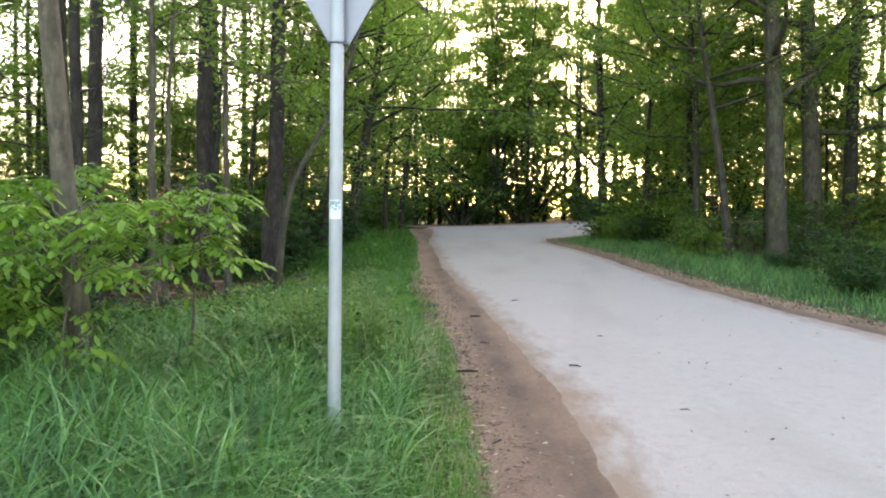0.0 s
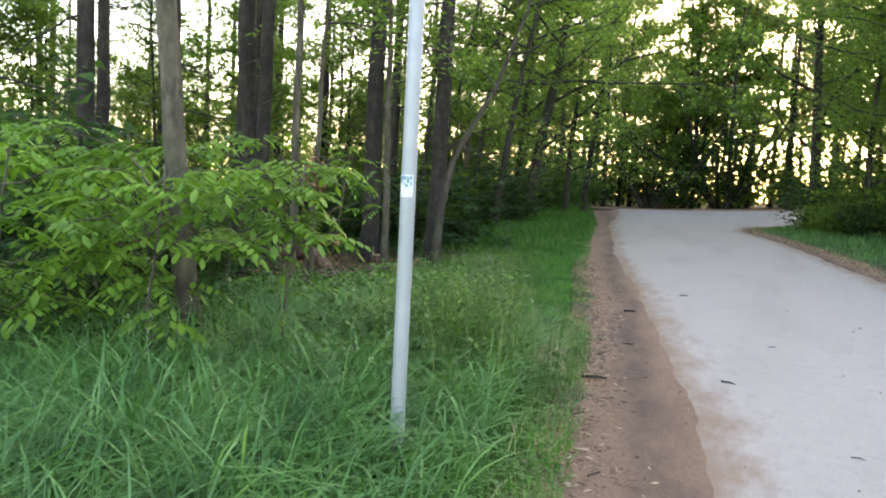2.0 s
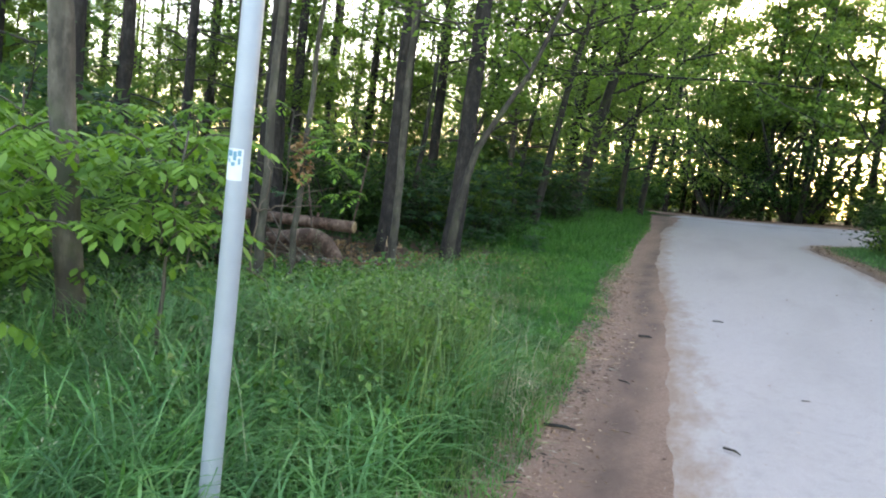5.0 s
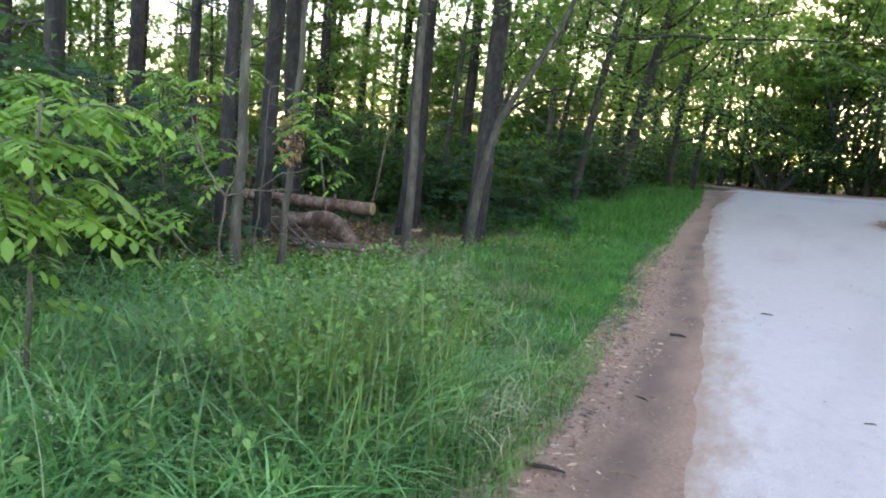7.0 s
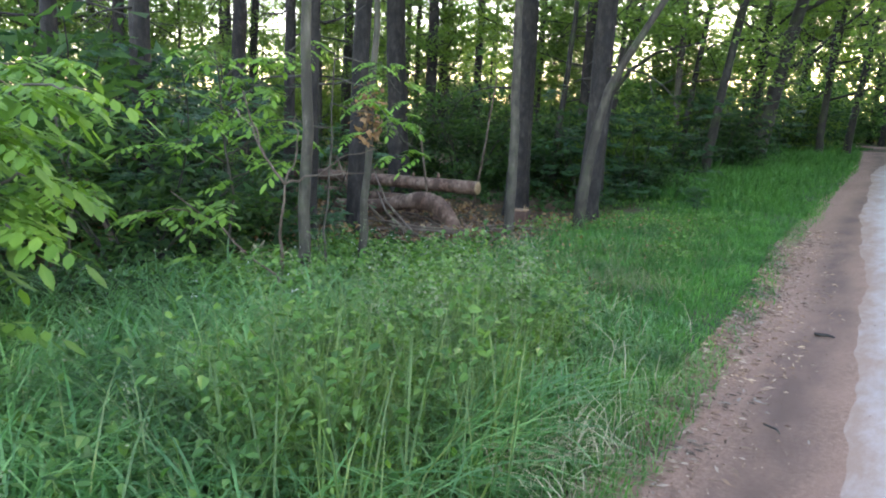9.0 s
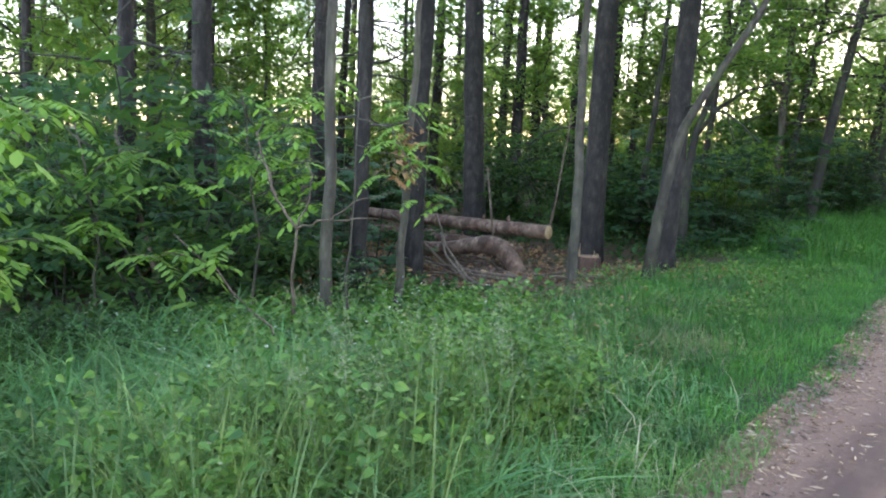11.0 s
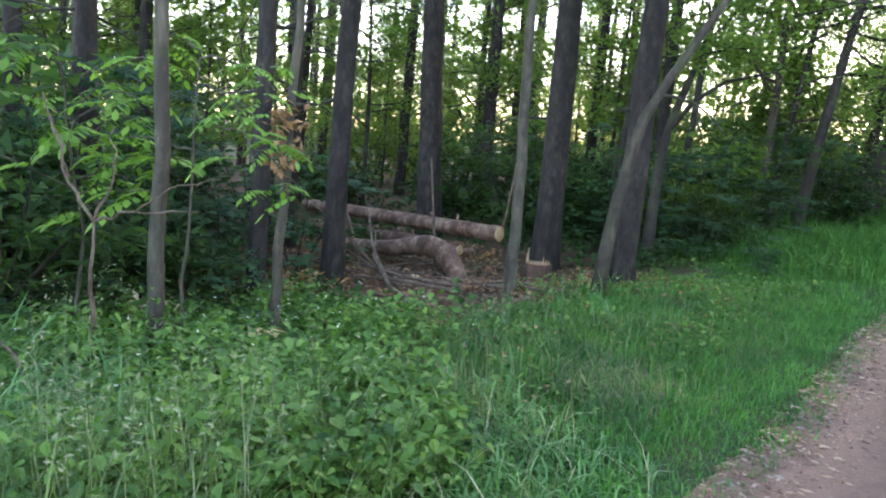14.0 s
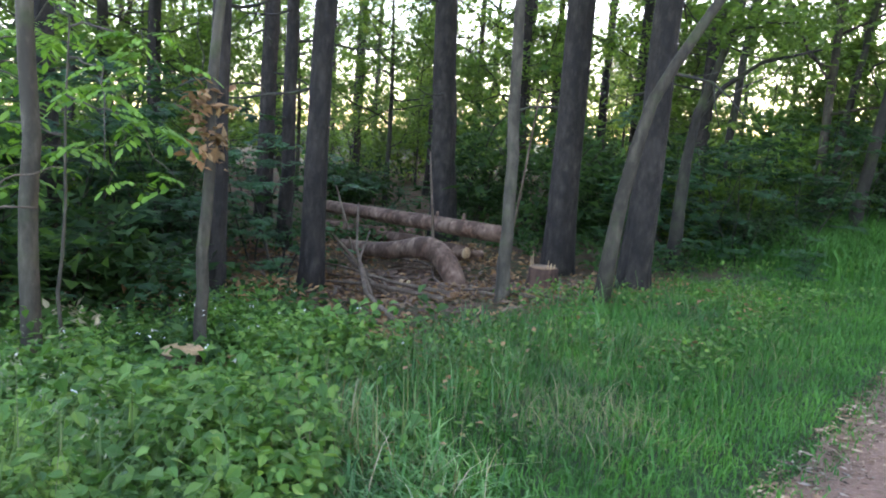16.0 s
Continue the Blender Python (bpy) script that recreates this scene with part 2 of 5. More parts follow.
M_SIGN = plain_mat("sign_back_aluminium", (0.27, 0.295, 0.36), (0.33, 0.355, 0.425), 0.5, 9, 0.3, 0.0003)
M_DARKMETAL = plain_mat("dark_clamp_steel", (0.1, 0.11, 0.12), (0.18, 0.19, 0.2), 0.5, 20, 0.7)
M_STICKER = plain_mat("weathered_sticker_paper", (0.66, 0.7, 0.72), (0.8, 0.83, 0.84), 0.6, 30)
M_BLUE = plain_mat("faded_blue_print", (0.1, 0.27, 0.36), (0.2, 0.42, 0.5), 0.6, 40)

# ---- the lie of the land ----
GY_AT = [-40, 4.4, 6.6, 8.9, 11.4, 14.3, 25, 27, 30, 33, 35, 36]
GRASS_L = [1.6, 0.13, -0.17, -0.52, -0.92, -1.55, -3.05, -3.4, -3.95, -4.5, -4.9, -5.1]
AY_AT = [-40, 4.4, 5.9, 7.1, 8.4, 10, 13.5, 19, 23, 26, 30, 33, 35, 36]
ROAD_L = [2.0, 0.84, 0.71, 0.58, 0.38, 0.04, -0.62, -1.7, -2.4, -2.85, -3.3, -3.65, -3.95, -4.1]
RY_AT = [-40, 9.8, 11.6, 16.7, 22, 26, 28, 30, 32, 34, 36]
ROAD_R = [14, 4.69, 4.24, 3.35, 2.28, 1.3, 1.5, 3.0, 6.0, 12, 24]
SY_AT = [-40, 11.4, 14.4, 21, 26, 28.5, 30.5, 32.5, 34.5, 36]
GRASS_R = [14.8, 4.98, 4.3, 3.1, 1.75, 1.8, 3.4, 6.6, 12.8, 24.5]


def smooth(v, a, b):
    t = np.clip((np.asarray(v, float) - a) / (b - a), 0, 1)
    return t * t * (3 - 2 * t)


def grass_left(y):
    return np.interp(y, GY_AT, GRASS_L)


def grass_right(y):
    return np.interp(y, SY_AT, GRASS_R)


def ground_z(x, y):
    x, y = np.asarray(x, float), np.asarray(y, float)
    sx, sy = 25 * np.tanh(x / 25), 60 * np.tanh(y / 60)
    z = 0.0115 * sx + 0.0142 * sy + 0.34 * smooth(y, 13, 28) + 0.2 * smooth(y, 26, 42) + 0.38 * smooth(x, -4, 7) * smooth(y, 29, 42)
    d = grass_left(y) - x
    z = z - 0.2 * smooth(d, 2.0, 4.6)
    wild = smooth(d, 0.6, 5) + smooth(x - grass_right(y), 0.6, 5)
    bumps = np.sin(x * 1.1 + 0.6 * np.sin(y * 0.7)) * np.cos(y * 0.9 + 1.3) * 0.05 + np.sin(x * 2.7 + y * 1.9) * np.cos(y * 2.3 - x) * 0.025
    return z + wild * bumps


def gz(x, y):
    return float(ground_z(x, y))


# ---- mesh building ----
def mesh_from(name, verts, faces, mat, flat=True):
    """faces: one index array (n, 3 or 4) or a list of such arrays."""
    faces = faces if isinstance(faces, list) else [faces]
    faces = [np.asarray(f, np.int32) for f in faces if len(f)]
    me = bpy.data.meshes.new(name)
    verts = np.asarray(verts, np.float32).reshape(-1, 3)
    me.vertices.add(len(verts))
    me.vertices.foreach_set("co", verts.ravel())
    loops = np.concatenate([f.ravel() for f in faces])
    sizes = np.concatenate([np.full(len(f), f.shape[1], np.int32) for f in faces])
    starts = np.concatenate([[0], np.cumsum(sizes)[:-1]]).astype(np.int32)
    me.loops.add(len(loops))
    me.loops.foreach_set("vertex_index", loops)
    me.polygons.add(len(sizes))
    me.polygons.foreach_set("loop_start", starts)
    me.polygons.foreach_set("use_smooth", np.full(len(sizes), not flat))
    me.update(calc_edges=True)
    me.validate()
    me.materials.append(mat)
    return me


def part(name, geo, mat, parent, label="", flat=False):
    ob = new(name, mesh_from(name, geo[0], geo[1], mat, flat))
    ob.parent = parent
    return tagged(ob, label)


def thing(name, x, y, label, category, group="", z=None, turn=0.0):
    ob = new(name)
    ob.empty_display_size = 0.2
    ob.matrix_world = pose(x, y, gz(x, y) if z is None else z, 0, 0, turn)
    return tagged(ob, label, category, group)


def stuff(name, geo, mat, label, category, flat=True):
    ob = new(name, mesh_from(name, geo[0], geo[1], mat, flat))
    return tagged(ob, label, category, kind="stuff")


def joined(geos):
    vs, fs, n = [], [], 0
    for v, f in geos:
        vs.append(np.asarray(v, float).reshape(-1, 3))
        for a in (f if isinstance(f, list) else [f]):
            if len(a):
                fs.append(np.asarray(a) + n)
        n += len(vs[-1])
    return np.concatenate(vs), fs


def tube(path, radii, sides=10, rough=0.0, seed=0, flare=0.0):
    """A tapered, slightly uneven round tube along a path, closed at both ends."""
    path = np.asarray(path, float)
    radii = np.broadcast_to(np.asarray(radii, float), (len(path),))
    tan = np.gradient(path, axis=0)
    tan /= np.linalg.norm(tan, axis=1)[:, None]
    ref = np.array([1.0, 0, 0]) if abs(tan[0][2]) > 0.7 else np.array([0, 0, 1.0])
    r = np.random.default_rng(seed)
    ang = np.linspace(0, 2 * np.pi, sides, endpoint=False)
    lobes = 1 + rough * (np.sin(ang * 3 + r.uniform(0, 6)) + 0.6 * np.sin(ang * 5 + r.uniform(0, 6)))
    rings = []
    for i in range(len(path)):
        u = ref - tan[i] * (ref @ tan[i])
        u /= np.linalg.norm(u)
        w = np.cross(tan[i], u)
        k = radii[i] * (lobes + rough * r.uniform(-0.8, 0.8, sides))
        if flare and i < 3:
            k = k * (1 + flare * (1, 0.35, 0.1)[i] * (1 + 0.5 * np.sin(ang * 4 + seed)))
        rings.append(path[i] + np.outer(np.cos(ang) * k, u) + np.outer(np.sin(ang) * k, w))
    v = np.concatenate(rings + [path[:1], path[-1:]])
    a = np.arange(sides)
    b = (a + 1) % sides
    quads = np.concatenate([np.stack([a + i * sides, b + i * sides, b + (i + 1) * sides, a + (i + 1) * sides], 1) for i in range(len(path) - 1)])
    n = len(path) * sides
    last = (len(path) - 1) * sides
    tris = np.concatenate([np.stack([b, a, np.full(sides, n)], 1), np.stack([a + last, b + last, np.full(sides, n + 1)], 1)])
    return v, [quads, tris]


def wander(start, way, length, steps, bend, r, rise=0.0):
    """Points of a limb that wanders from start along way."""
    p, d = np.array(start, float), np.array(way, float)
    d /= np.linalg.norm(d)
    pts = [p.copy()]
    for i in range(steps):
        d = d + r.normal(0, bend, 3) + np.array([0, 0, rise])
        d /= np.linalg.norm(d)
        p = p + d * length / steps
        pts.append(p.copy())
    return np.array(pts)


def leaf_cloud(centres, size, r, droop=0.25, narrow=0.55, small=False):
    """One pointed leaf at each centre: a folded kite, or a single facet for small far leaves."""
    c = np.asarray(centres, float)
    n = len(c)
    s = size * r.uniform(0.6, 1.35, n)[:, None]
    axis = r.normal(0, 1, (n, 3))
    axis[:, 2] = axis[:, 2] * 0.45 - droop
    axis /= np.linalg.norm(axis, axis=1)[:, None]
    up = np.array([0, 0, 1.0]) + r.normal(0, 0.5, (n, 3))
    side = np.cross(axis, up)
    side /= np.linalg.norm(side, axis=1)[:, None]
    nor = np.cross(side, axis)
    if small:
        v = np.stack([c - axis * s * 0.5, c + axis * s * 0.1 + side * s * narrow * 0.55, c + axis * s * 0.5 - side * s * narrow * 0.25], 1)
        return v.reshape(-1, 3), np.arange(n * 3).reshape(n, 3)
    v = np.stack([c - axis * s * 0.5, c + side * s * narrow * 0.5 + nor * s * 0.1, c + axis * s * 0.5, c - side * s * narrow * 0.5 + nor * s * 0.1], 1)
    f = np.arange(n * 4).reshape(n, 4)
    return v.reshape(-1, 3), f


def blade_cloud(centres, size, r, droop=0.3, width=0.7):
    """Broad, pointed, creased leaves: six points and two facets each."""
    c = np.asarray(centres, float)
    n = len(c)
    s = size * r.uniform(0.45, 1.4, n)[:, None]
    axis = r.normal(0, 1, (n, 3))
    axis[:, 2] = axis[:, 2] * 0.35 - droop
    axis /= np.linalg.norm(axis, axis=1)[:, None]
    side = np.cross(axis, np.array([0, 0, 1.0]) + r.normal(0, 0.35, (n, 3)))
    side /= np.linalg.norm(side, axis=1)[:, None]
    nor = np.cross(side, axis)
    w = s * width * 0.5
    v = np.stack([c - axis * s * 0.5, c - axis * s * 0.2 + side * w + nor * s * 0.1, c + axis * s * 0.15 + side * w * 0.75 + nor * s * 0.08, c + axis * s * 0.55 - nor * s * 0.08,
                  c + axis * s * 0.15 - side * w * 0.75 + nor * s * 0.08, c - axis * s * 0.2 - side * w + nor * s * 0.1], 1)
    k = np.arange(n)[:, None] * 6
    return v.reshape(-1, 3), np.concatenate([k + np.array([0, 1, 2, 3]), k + np.array([0, 3, 4, 5])])


def clumps(points, per, spread, r, flat=0.6):
    p = np.repeat(np.asarray(points, float), per, axis=0)
    return p + r.normal(0, 1, p.shape) * np.array([spread, spread, spread * flat])


# ---- trees ----
def trunk_path(h, lean, r, wobble, steps=20):
    t = np.linspace(0, 1, steps) ** 1.4
    x = lean[0] * h * t + wobble * np.sin(t * 5 + r.uniform(0, 6)) * t
    y = lean[1] * h * t + wobble * np.cos(t * 4 + r.uniform(0, 6)) * t
    x[1:] += r.normal(0, 0.008, steps - 1)
    y[1:] += r.normal(0, 0.008, steps - 1)
    return np.stack([x, y, h * t - 0.12 * (t == 0)], 1)


def at_height(path, z):
    return np.array([np.interp(z, path[:, 2], path[:, k]) for k in range(3)])


def grow_pine(ob, h, rad, lean, seed, crown_from=7.5, needles=900, stubs=7, sides=12, bark=None):
    r = np.random.default_rng(seed)
    path = trunk_path(h, lean, r, 0.08)
    part("trunk", tube(path, np.interp(path[:, 2], [0, h], [rad, rad * 0.3]), sides, 0.05, seed, 0.28), bark or M_PINE, ob)
    for i in range(stubs):
        z = r.uniform(1.8, crown_from)
        a = r.uniform(0, 6.28)
        p = at_height(path, z)
        limb = wander(p, (math.cos(a), math.sin(a), r.uniform(-0.35, 0.25)), r.uniform(0.35, 1.9), 5, 0.16, r, -0.03)
        fork = [tube(wander(limb[j], limb[j] - limb[j - 1] + r.normal(0, 0.25, 3), r.uniform(0.25, 0.7), 3, 0.2, r), np.linspace(0.009, 0.004, 4), 3) for j in (2, 3, 4)]
        part("dead_branch", joined([tube(limb, np.linspace(0.022, 0.006, 6), 5)] + fork), M_DARK, ob)
    tips = []
    for i in range(15):
        z = crown_from + (h - crown_from) * (i + r.uniform(0, 1)) / 15
        a = r.uniform(0, 6.28)
        ln = 2.3 * (1 - 0.75 * (z - crown_from) / (h - crown_from)) + 0.4
        limb = wander(at_height(path, z), (math.cos(a), math.sin(a), 0.2), ln, 5, 0.12, r, 0.04)
        part("limb", tube(limb, np.linspace(0.045, 0.012, 6), 5), M_DARK, ob)
        tips.extend(limb[2:])
    geo = leaf_cloud(clumps(tips, needles // len(tips), 0.33, r, 0.5), 0.3, r, 0.0, 0.2, True)
    part("crown", geo, M_NEEDLE, ob, "dark green pine needles", True)
    return ob


def grow_broadleaf(ob, h, rad, lean, seed, crown_from=2.5, reach=2.6, leaves=8000, size=0.16, limbs=14, bark=None, leaf=None, wobble=0.2, rise=0.05, small=True):
    r = np.random.default_rng(seed)
    path = trunk_path(h, lean, r, wobble)
    part("trunk", tube(path, np.interp(path[:, 2], [0, h], [rad, rad * 0.2]), 10, 0.05, seed, 0.25), bark or M_GREY, ob)
    tips = []
    for i in range(limbs):
        k = (i + r.uniform(0, 1)) / limbs
        z = crown_from + (h * 0.97 - crown_from) * k
        a = i * 2.4 + r.uniform(-0.5, 0.5)
        ln = reach * (1.05 - 0.7 * k) * r.uniform(0.7, 1.2)
        limb = wander(at_height(path, z), (math.cos(a), math.sin(a), r.uniform(0.0, 0.7)), ln, 7, 0.17, r, rise)
        wood = [tube(limb, np.linspace(rad * 0.33, 0.008, 8), 6)]
        tips.extend(limb[3:])
        for j in range(4):
            b = limb[r.integers(2, 7)]
            twig = wander(b, r.normal(0, 1, 3) * (1, 1, 0.5), ln * 0.45, 4, 0.2, r)
            tips.extend(twig[1:])
            if j < 3:
                wood.append(tube(twig[::2], np.linspace(0.014, 0.006, 3), 3))
        part("limb", joined(wood), bark or M_GREY, ob)
    geo = leaf_cloud(clumps(tips, max(1, leaves // len(tips)), 0.34, r, 0.36), size, r, small=small)
    part("crown", geo, leaf or M_LEAF, ob, "loose crown of small green leaves", True)
    return ob


def grow_shrub(ob, h, seed, spread=0.8, leaves=2600, size=0.13, leaf=None, stems=6):
    r = np.random.default_rng(seed)
    tips = []
    for i in range(stems):
        a = r.uniform(0, 6.28)
        st = wander((0.1 * math.cos(a), 0.1 * math.sin(a), -0.05), (math.cos(a) * spread * 0.5, math.sin(a) * spread * 0.5, 1), h * r.uniform(0.7, 1.1), 8, 0.13, r)
        part("stem", tube(st, np.linspace(0.02, 0.005, 9), 5), M_DARK, ob)
        tips.extend(st[2:])
        for j in range(5):
            tw = wander(st[r.integers(2, 8)], r.normal(0, 1, 3) * (1, 1, 0.35), h * 0.35, 4, 0.2, r)
            tips.extend(tw[1:])
    geo = leaf_cloud(clumps(tips[::2], max(1, 2 * leaves // len(tips)), 0.26, r, 0.28), size, r, small=True)
    v = geo[0]
    v[:, 2] = np.maximum(v[:, 2], 0.02)
    part("foliage", geo, leaf or M_LEAF_DARK, ob, "", True)
    return ob


def compound_leaf(base, way, length, pairs, r):
    """A drooping pinnate leaf: its midrib and paired oval leaflets, each a folded six-point blade."""
    d = np.array(way, float)
    d /= np.linalg.norm(d)
    rib = [np.array(base, float)]
    for i in range(pairs + 1):
        d = d + np.array([0, 0, -0.15])
        d /= np.linalg.norm(d)
        rib.append(rib[-1] + d * length / (pairs + 1))
    side = np.cross(d, (0, 0, 1))
    side /= np.linalg.norm(side) + 1e-6
    v, f = [], []

    def leaflet(p, along, ln):
        across = np.cross(along, (0, 0, 1.0))
        across /= np.linalg.norm(across) + 1e-6
        w = ln * 0.25
        dn = np.array([0, 0, -0.2 * ln])
        k = len(v)
        v.extend([p, p + along * ln * 0.35 + across * w + dn * 0.5, p + along * ln * 0.75 + across * w * 0.8 + dn, p + along * ln + dn * 1.5,
                  p + along * ln * 0.75 - across * w * 0.8 + dn, p + along * ln * 0.35 - across * w + dn * 0.5])
        f.extend([(k, k + 1, k + 2, k + 3), (k, k + 3, k + 4, k + 5)])

    for i in range(1, pairs + 1):
        ax = rib[i + 1] - rib[i]
        ax /= np.linalg.norm(ax)
        for s in (1, -1):
            al = ax * 0.5 + side * s + r.normal(0, 0.1, 3)
            leaflet(rib[i], al / np.linalg.norm(al), length * r.uniform(0.26, 0.34) * (1 - 0.25 * abs(i / pairs - 0.4)))
    leaflet(rib[-1], d, length * 0.3)
    return np.array(v), np.array(f)


def grow_sapling(ob, stems, leaf, seed, leaf_len=0.32, per=6, bark=None):
    """stems: paths of (points, radius). Pinnate leaves stand along the outer part of each twig."""
    r = np.random.default_rng(seed)
    geos = []
    for pts, rad, leafy in stems:
        pts = np.array(pts, float)
        t = np.linspace(0, 1, len(pts))
        u = np.linspace(0, 1, 10)
        fine = np.stack([np.interp(u, t, pts[:, k]) for k in range(3)], 1)
        fine[1:-1] += r.normal(0, 0.012, (8, 3))
        part("stem", tube(fine, np.linspace(rad, rad * 0.35, 10), 6), bark or M_GREY, ob)
        if not leafy:
            continue
        for i in range(per):
            p = np.array([np.interp(r.uniform(0.35, 1), u, fine[:, k]) for k in range(3)])
            a = r.uniform(0, 6.28)
            geos.append(compound_leaf(p, (math.cos(a), math.sin(a), r.uniform(-0.1, 0.4)), leaf_len * r.uniform(0.7, 1.25), int(r.integers(4, 7)), r))
    if geos:
        v, f = joined(geos)
        part("leaves", (v, f), leaf, ob, "fresh light green pinnate leaves", True)
    return ob


def palm_leaves(centres, away, size, r):
    """Five-lobed leaves lying almost flat, tips drooping outwards."""
    c = np.asarray(centres, float)
    n = len(c)
    s = size * r.uniform(0.6, 1.25, n)[:, None]
    d = np.asarray(away, float) + r.normal(0, 0.45, (n, 3)) * (1, 1, 0.3)
    d[:, 2] = -0.12 + r.normal(0, 0.15, n)
    d /= np.linalg.norm(d, axis=1)[:, None]
    side = np.cross(d, np.array([0, 0, 1.0]) + r.normal(0, 0.18, (n, 3)))
    side /= np.linalg.norm(side, axis=1)[:, None]
    nor = np.cross(side, d)
    lobes = ((-150, 0.3), (-105, 0.42), (-75, 0.3), (-48, 0.56), (-22, 0.36), (0, 0.68), (22, 0.36), (48, 0.56), (75, 0.3), (105, 0.42), (150, 0.3))
    rows = [c]
    for a, rad in lobes:
        k = math.radians(a)
        rows.append(c + (d * math.cos(k) + side * math.sin(k)) * s * rad - nor * s * rad * rad * 0.5)
    m = len(rows)
    b = np.arange(n)[:, None] * m
    return np.stack(rows, 1).reshape(-1, 3), np.concatenate([b + np.array([0, j, j + 1]) for j in range(1, m - 1)])


def grow_maple(ob, h, seed, stems=3, reach=0.8, leaf=None, size=0.17):
    """A young maple: thin stems with tiers of level sprays."""
    r = np.random.default_rng(seed)
    cs, ds = [], []
    for i in range(stems):
        a = i * 6.28 / stems + r.uniform(0, 1)
        st = wander((0.06 * math.cos(a), 0.06 * math.sin(a), -0.05), (math.cos(a) * 0.35, math.sin(a) * 0.35, 1), h * r.uniform(0.75, 1.1), 8, 0.07, r)
        part("stem", tube(st, np.linspace(0.016, 0.005, 9), 5), M_DARK, ob)
        for j in range(9):
            b = r.uniform(0, 6.28)
            way = np.array([math.cos(b), math.sin(b), 0.15])
            tw = wander(st[r.integers(2, 9)], way, reach * r.uniform(0.5, 1.0), 5, 0.08, r, -0.02)
            part("twig", tube(tw, np.linspace(0.006, 0.003, 6), 3), M_DARK, ob)
            for q in tw[1:]:
                for e in range(3):
                    cs.append(q + r.normal(0, 1, 3) * (0.08, 0.08, 0.025))
                    ds.append(way)
    part("leaves", palm_leaves(cs, ds, size, r), leaf or M_MAPLE, ob, "dark green lobed leaves in level tiers", True)
    return ob


def placed(ob, x, y, turn, scale=1.0, z=None):
    c = copy_thing(ob, Matrix.LocRotScale((x, y, gz(x, y) if z is None else z), Euler((0, 0, turn)), (scale, scale, scale)))
    return c


# ---- ground, earth shoulders and road ----
def grid_sheet(xs, ys, z_add=0.0):
    X, Y = np.meshgrid(xs, ys)
    v = np.stack([X, Y, ground_z(X, Y) + z_add], 2).reshape(-1, 3)
    nx, ny = len(xs), len(ys)
    i = np.arange((ny - 1) * nx).reshape(ny - 1, nx)[:, :-1].ravel()
    return v, np.stack([i, i + 1, i + nx + 1, i + nx], 1)


far_steps = np.array([2, 5, 9, 14, 20, 30, 45, 70, 110, 180, 300, 600, 1200, 2500])
gxs = np.concatenate([-14 - far_steps[::-1], np.arange(-14, 9.01, 0.25), 9 + far_steps])
gys = np.concatenate([-3 - far_steps[::-1], np.arange(-3, 44.01, 0.3), 44 + far_steps])
ground = new("ground", mesh_from("ground", *grid_sheet(gxs, gys), M_GROUND, False))
gd = grass_left(np.repeat(gys, len(gxs))) - np.tile(gxs, len(gys))
gr = np.tile(gxs, len(gys)) - grass_right(np.repeat(gys, len(gxs)))
far_off = smooth(np.hypot(np.tile(gxs, len(gys)), np.repeat(gys, len(gxs))), 40, 60)
turf_amount = np.maximum(np.maximum((gd > -0.05) * (1 - smooth(gd, 2.0, 3.3)), (gr > -0.05) * (1 - smooth(gr, 2.4, 3.6))), far_off)
ground.data.attributes.new("turf", 'FLOAT', 'POINT').data.foreach_set("value", turf_amount)
tagged(ground, "brown leaf litter and moss on the forest floor", "ground", kind="structure")


def ragged(y, amp, seed):
    r = np.random.default_rng(seed)
    out = 0
    for k in (0.7, 1.9, 4.3, 9.1, 17.0):
        out = out + np.sin(y * k + r.uniform(0, 6)) / (k ** 0.55)
    return out * amp


def edged(me, left_only=False, cols=60):
    """Stores how far each point lies from the sheet's edge (or whether it lies in the wheel rut beside the lane)."""
    v = np.empty(len(me.vertices) * 3)
    me.vertices.foreach_get("co", v)
    x = v.reshape(-1, cols, 3)[:, :, 0]
    d = np.minimum(x - x[:, :1], x[:, -1:] - x)
    if left_only:
        me.attributes.new("rut", 'FLOAT', 'POINT').data.foreach_set("value", np.exp(-((d - 0.66) / 0.2) ** 2).ravel())
    else:
        me.attributes.new("edge", 'FLOAT', 'POINT').data.foreach_set("value", d.ravel())


def strip(left, right, ys, lift, cols, amp, seed):
    """A sheet between two edges, both ragged, draped on the ground."""
    L = left(ys) + ragged(ys, amp, seed)
    R = right(ys) + ragged(ys, amp, seed + 1)
    t = np.linspace(0, 1, cols)
    X = L[:, None] + (R - L)[:, None] * t
    Y = np.repeat(ys[:, None], cols, 1)
    crown = lift * np.minimum(1, np.minimum(t, 1 - t) * cols)
    v = np.stack([X, Y, ground_z(X, Y) + crown[None, :] - 0.003 * (lift > 0.015)], 2).reshape(-1, 3)
    i = np.arange((len(ys) - 1) * cols).reshape(-1, cols)[:, :-1].ravel()
    return v, np.stack([i, i + 1, i + cols + 1, i + cols], 1)


ys_road = np.concatenate([np.arange(-30, 3, 0.5), np.arange(3, 16, 0.06), np.arange(16, 36.01, 0.15)])
shoulder = new("shoulder", mesh_from("shoulder", *strip(lambda y: grass_left(y) - 0.12, lambda y: grass_right(y) + 0.1, ys_road, 0.009, 60, 0.035, 5), M_DIRT, False))
edged(shoulder.data, True)
tagged(shoulder, "reddish brown earth shoulder strewn with wood chips", "shoulder", kind="structure")
